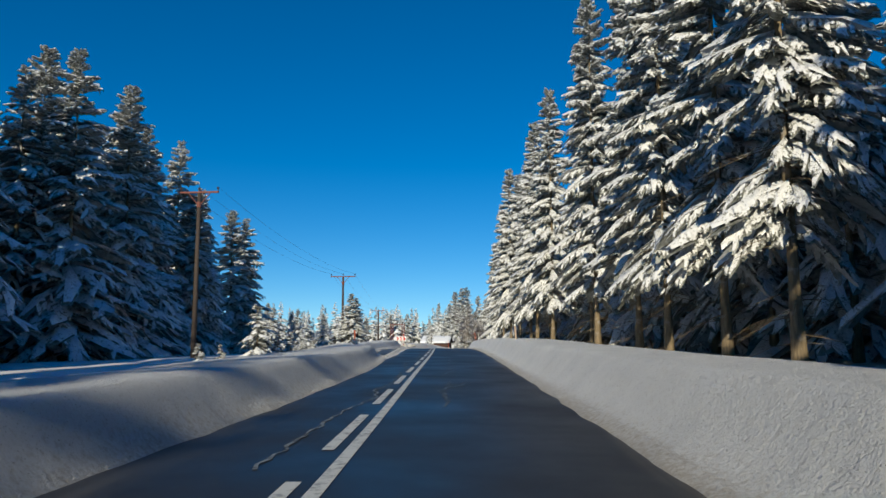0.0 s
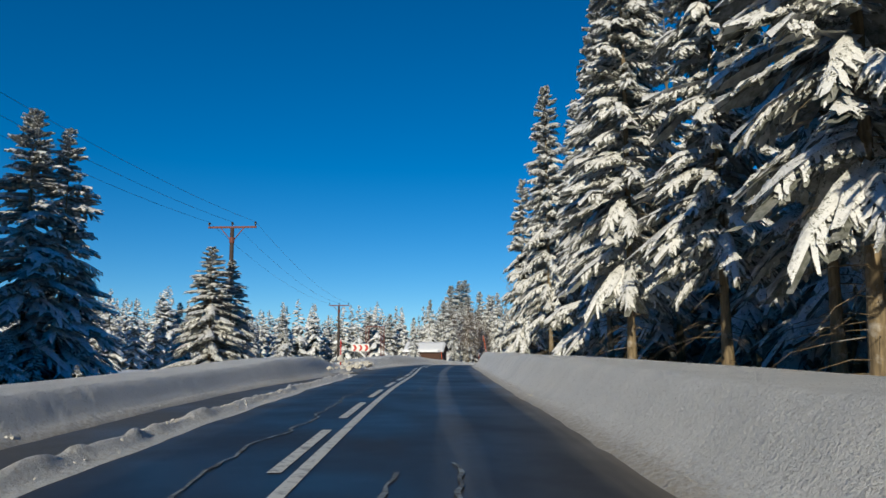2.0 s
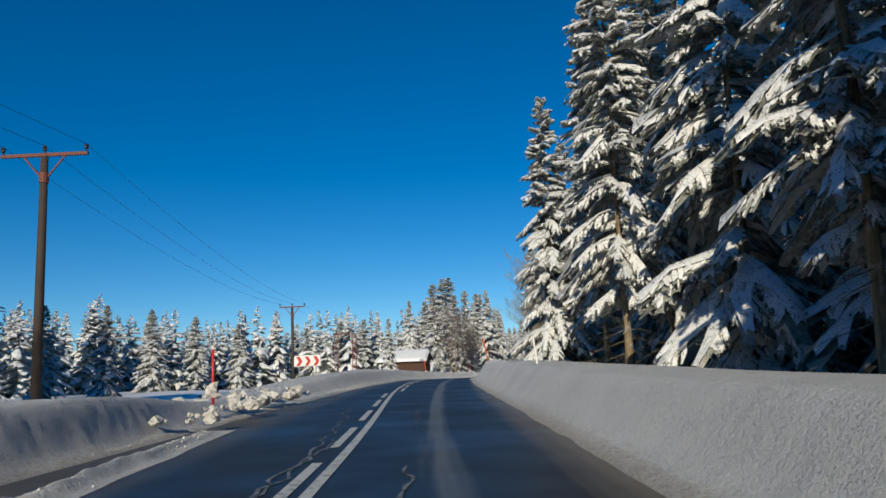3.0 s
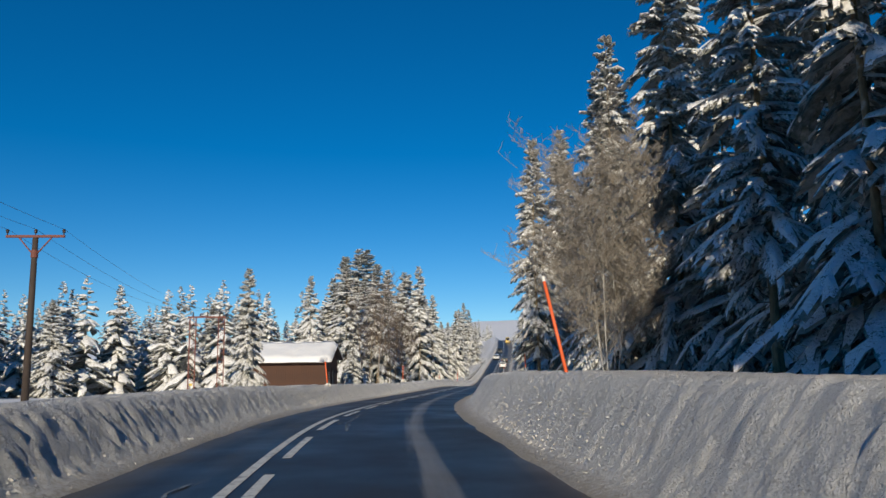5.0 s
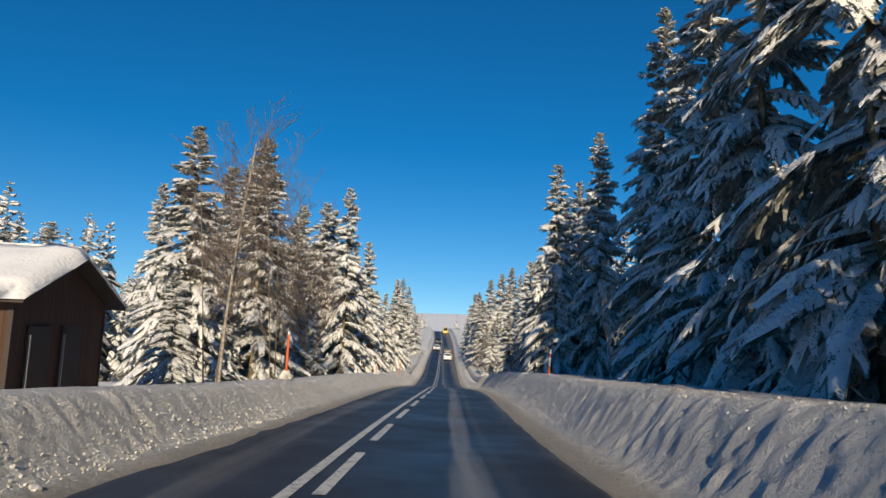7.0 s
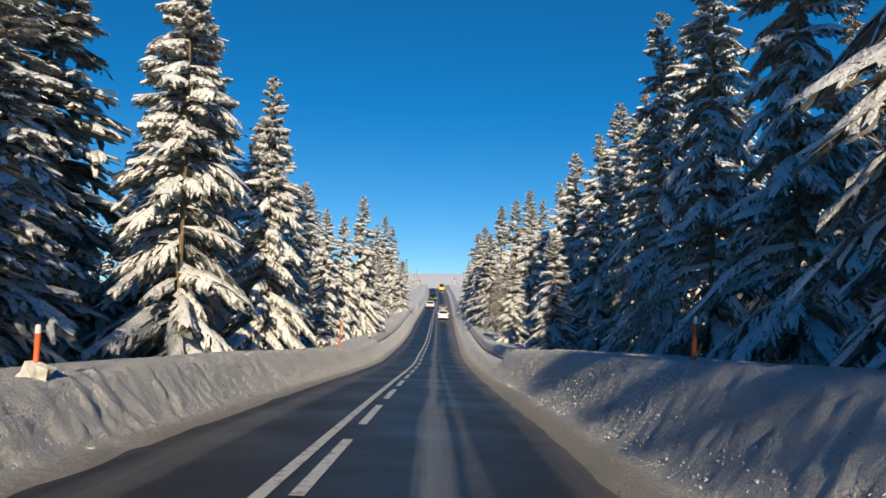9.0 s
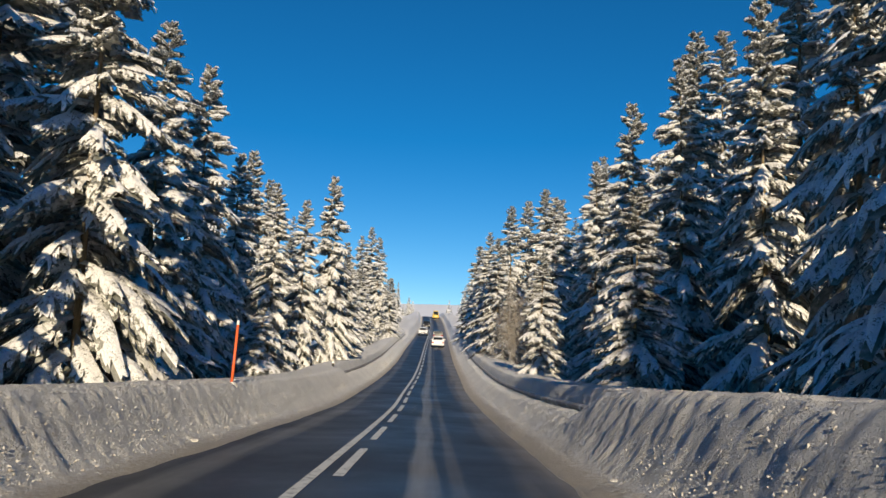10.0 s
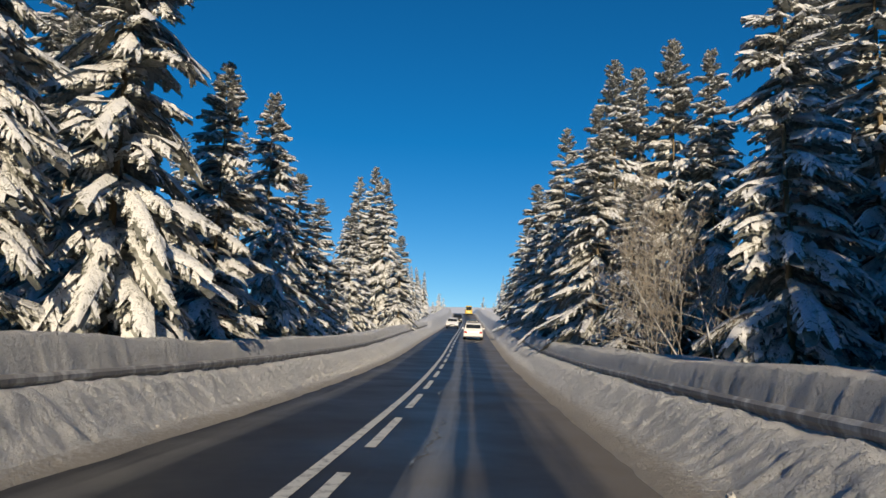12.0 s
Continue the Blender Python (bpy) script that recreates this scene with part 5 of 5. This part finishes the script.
# ---- small road things ----
def crack(y0, y1, u0, u1, seed, w=0.02):
    """A meandering salt-filled crack on the asphalt."""
    rng = np.random.default_rng(seed)
    n = max(6, int((y1 - y0) / 0.25))
    t = np.linspace(0, 1, n)
    walk_u = np.cumsum(rng.normal(0, 0.055, n))
    walk_u -= np.linspace(0, walk_u[-1], n)
    u = u0 + (u1 - u0) * t + walk_u
    y = y0 + (y1 - y0) * t
    ww = w * (0.5 + rng.random(n))
    pts = np.stack([on_road(y, u - ww, 0.004), on_road(y, u + ww, 0.004)], 1).reshape(-1, 3)
    part("salt_crack", mesh_of("salt_crack", pts, np.array([[2 * i, 2 * i + 1, 2 * i + 3, 2 * i + 2] for i in range(n - 1)]), CRACK), road, "crack filled with white salt")


for i, (y0, y1, u0, u1) in enumerate(((6, 30, -1.75, -1.6), (30, 58, -1.7, -1.9), (58, 80, -1.8, -2.1), (11, 17, -0.15, -0.1), (15, 16.2, -0.1, 0.25), (19, 24, -0.3, -0.15), (26, 30.5, -0.35, -0.2),
                                      (36, 39, -0.45, -0.4), (41, 48, 0.1, 0.15), (44, 47.5, -0.5, -0.35), (57, 61, -0.55, -0.45), (64, 68, -0.5, -0.4), (72, 77, -0.4, -0.5), (110, 117, -0.7, -0.9), (122, 128, -0.6, -0.8),
                                      (131, 135, -0.5, -0.7), (200, 204, -0.6, -0.7), (217.5, 221.5, -0.6, -0.45), (226, 230, -0.7, -0.5), (233, 236, -0.3, -0.35), (60, 72, -2.6, -1.6), (96, 104, -2.4, -2.2))):
    crack(y0, y1, u0, u1, 70 + i)

# a ridge of snow between lane and lay-by, and clods along the banks
ry = np.arange(31.0, 74.0, 0.15)


def ridge_place(Y, V):
    h = (0.12 * np.exp(-(V / 0.12) ** 2) * (0.5 + fbm(Y * 1.5, V * 2, 44)) + 0.07 * (fbm(Y * 3, V * 6, 45, 2) - 0.5) * np.exp(-(V / 0.2) ** 2)) * ease((Y - 31) / 6) * ease((74 - Y) / 4) - 0.02
    return on_road(Y, RIDGE(Y) + V + 0.15 * (fbm(Y * 0.6, Y * 0, 46) - 0.5), np.maximum(h, -0.03))


tagged(sheet("snow_ridge", ry, np.linspace(-0.36, 0.36, 16), ridge_place, BANK, uv=lambda Y, V: np.stack([V * 0 + 0.12, Y], -1), label="low dirty snow ridge along the lay-by", flip=True))
clod_forms = [hash_mound(0.16, 0.12, 60 + i) for i in range(5)]
CR = random.Random(8)
for i in range(110):
    y = CR.uniform(4, 235)
    side = -1 if CR.random() < 0.65 else 1
    e = float(EDGE_L(y) if side < 0 else EDGE_R(y))
    p = on_road(y, e + side * CR.uniform(-0.05, 0.35))
    f = CR.uniform(0.18, 0.5)
    ob = new("snow_clod", clod_forms[i % 5])
    ob.matrix_basis = Matrix.Translation((float(p[0]), float(p[1]), float(p[2]) + 0.02)) @ Matrix.Rotation(CR.random() * 6, 4, "Z") @ Matrix.Diagonal((f, f, f, 1))
    tagged(ob, "dirty clod of ploughed snow beside the road", "snow clod", "clods at the banks")
for i in range(150):
    y, u = CR.uniform(72.5, 85.5), CR.triangular(-8.5, -4.1, -4.9)
    p = on_road(y, u)
    f = 0.35 + 1.3 * CR.random() ** 3
    ob = new("snow_clod", clod_forms[i % 5])
    z = max(ground_at(float(p[0]), float(p[1])), float(p[2]) + 0.26)
    ob.matrix_basis = Matrix.Translation((float(p[0]), float(p[1]), z + 0.03 * f)) @ Matrix.Rotation(CR.random() * 6, 4, "Z") @ Matrix.Rotation(CR.uniform(-0.6, 0.6), 4, "X") @ Matrix.Diagonal((f, f, f, 1))
    tagged(ob, "broken block of ploughed snow in the gap of the bank" if f > 0.8 else "small broken lump of ploughed snow", "snow clod", "clods at the banks")
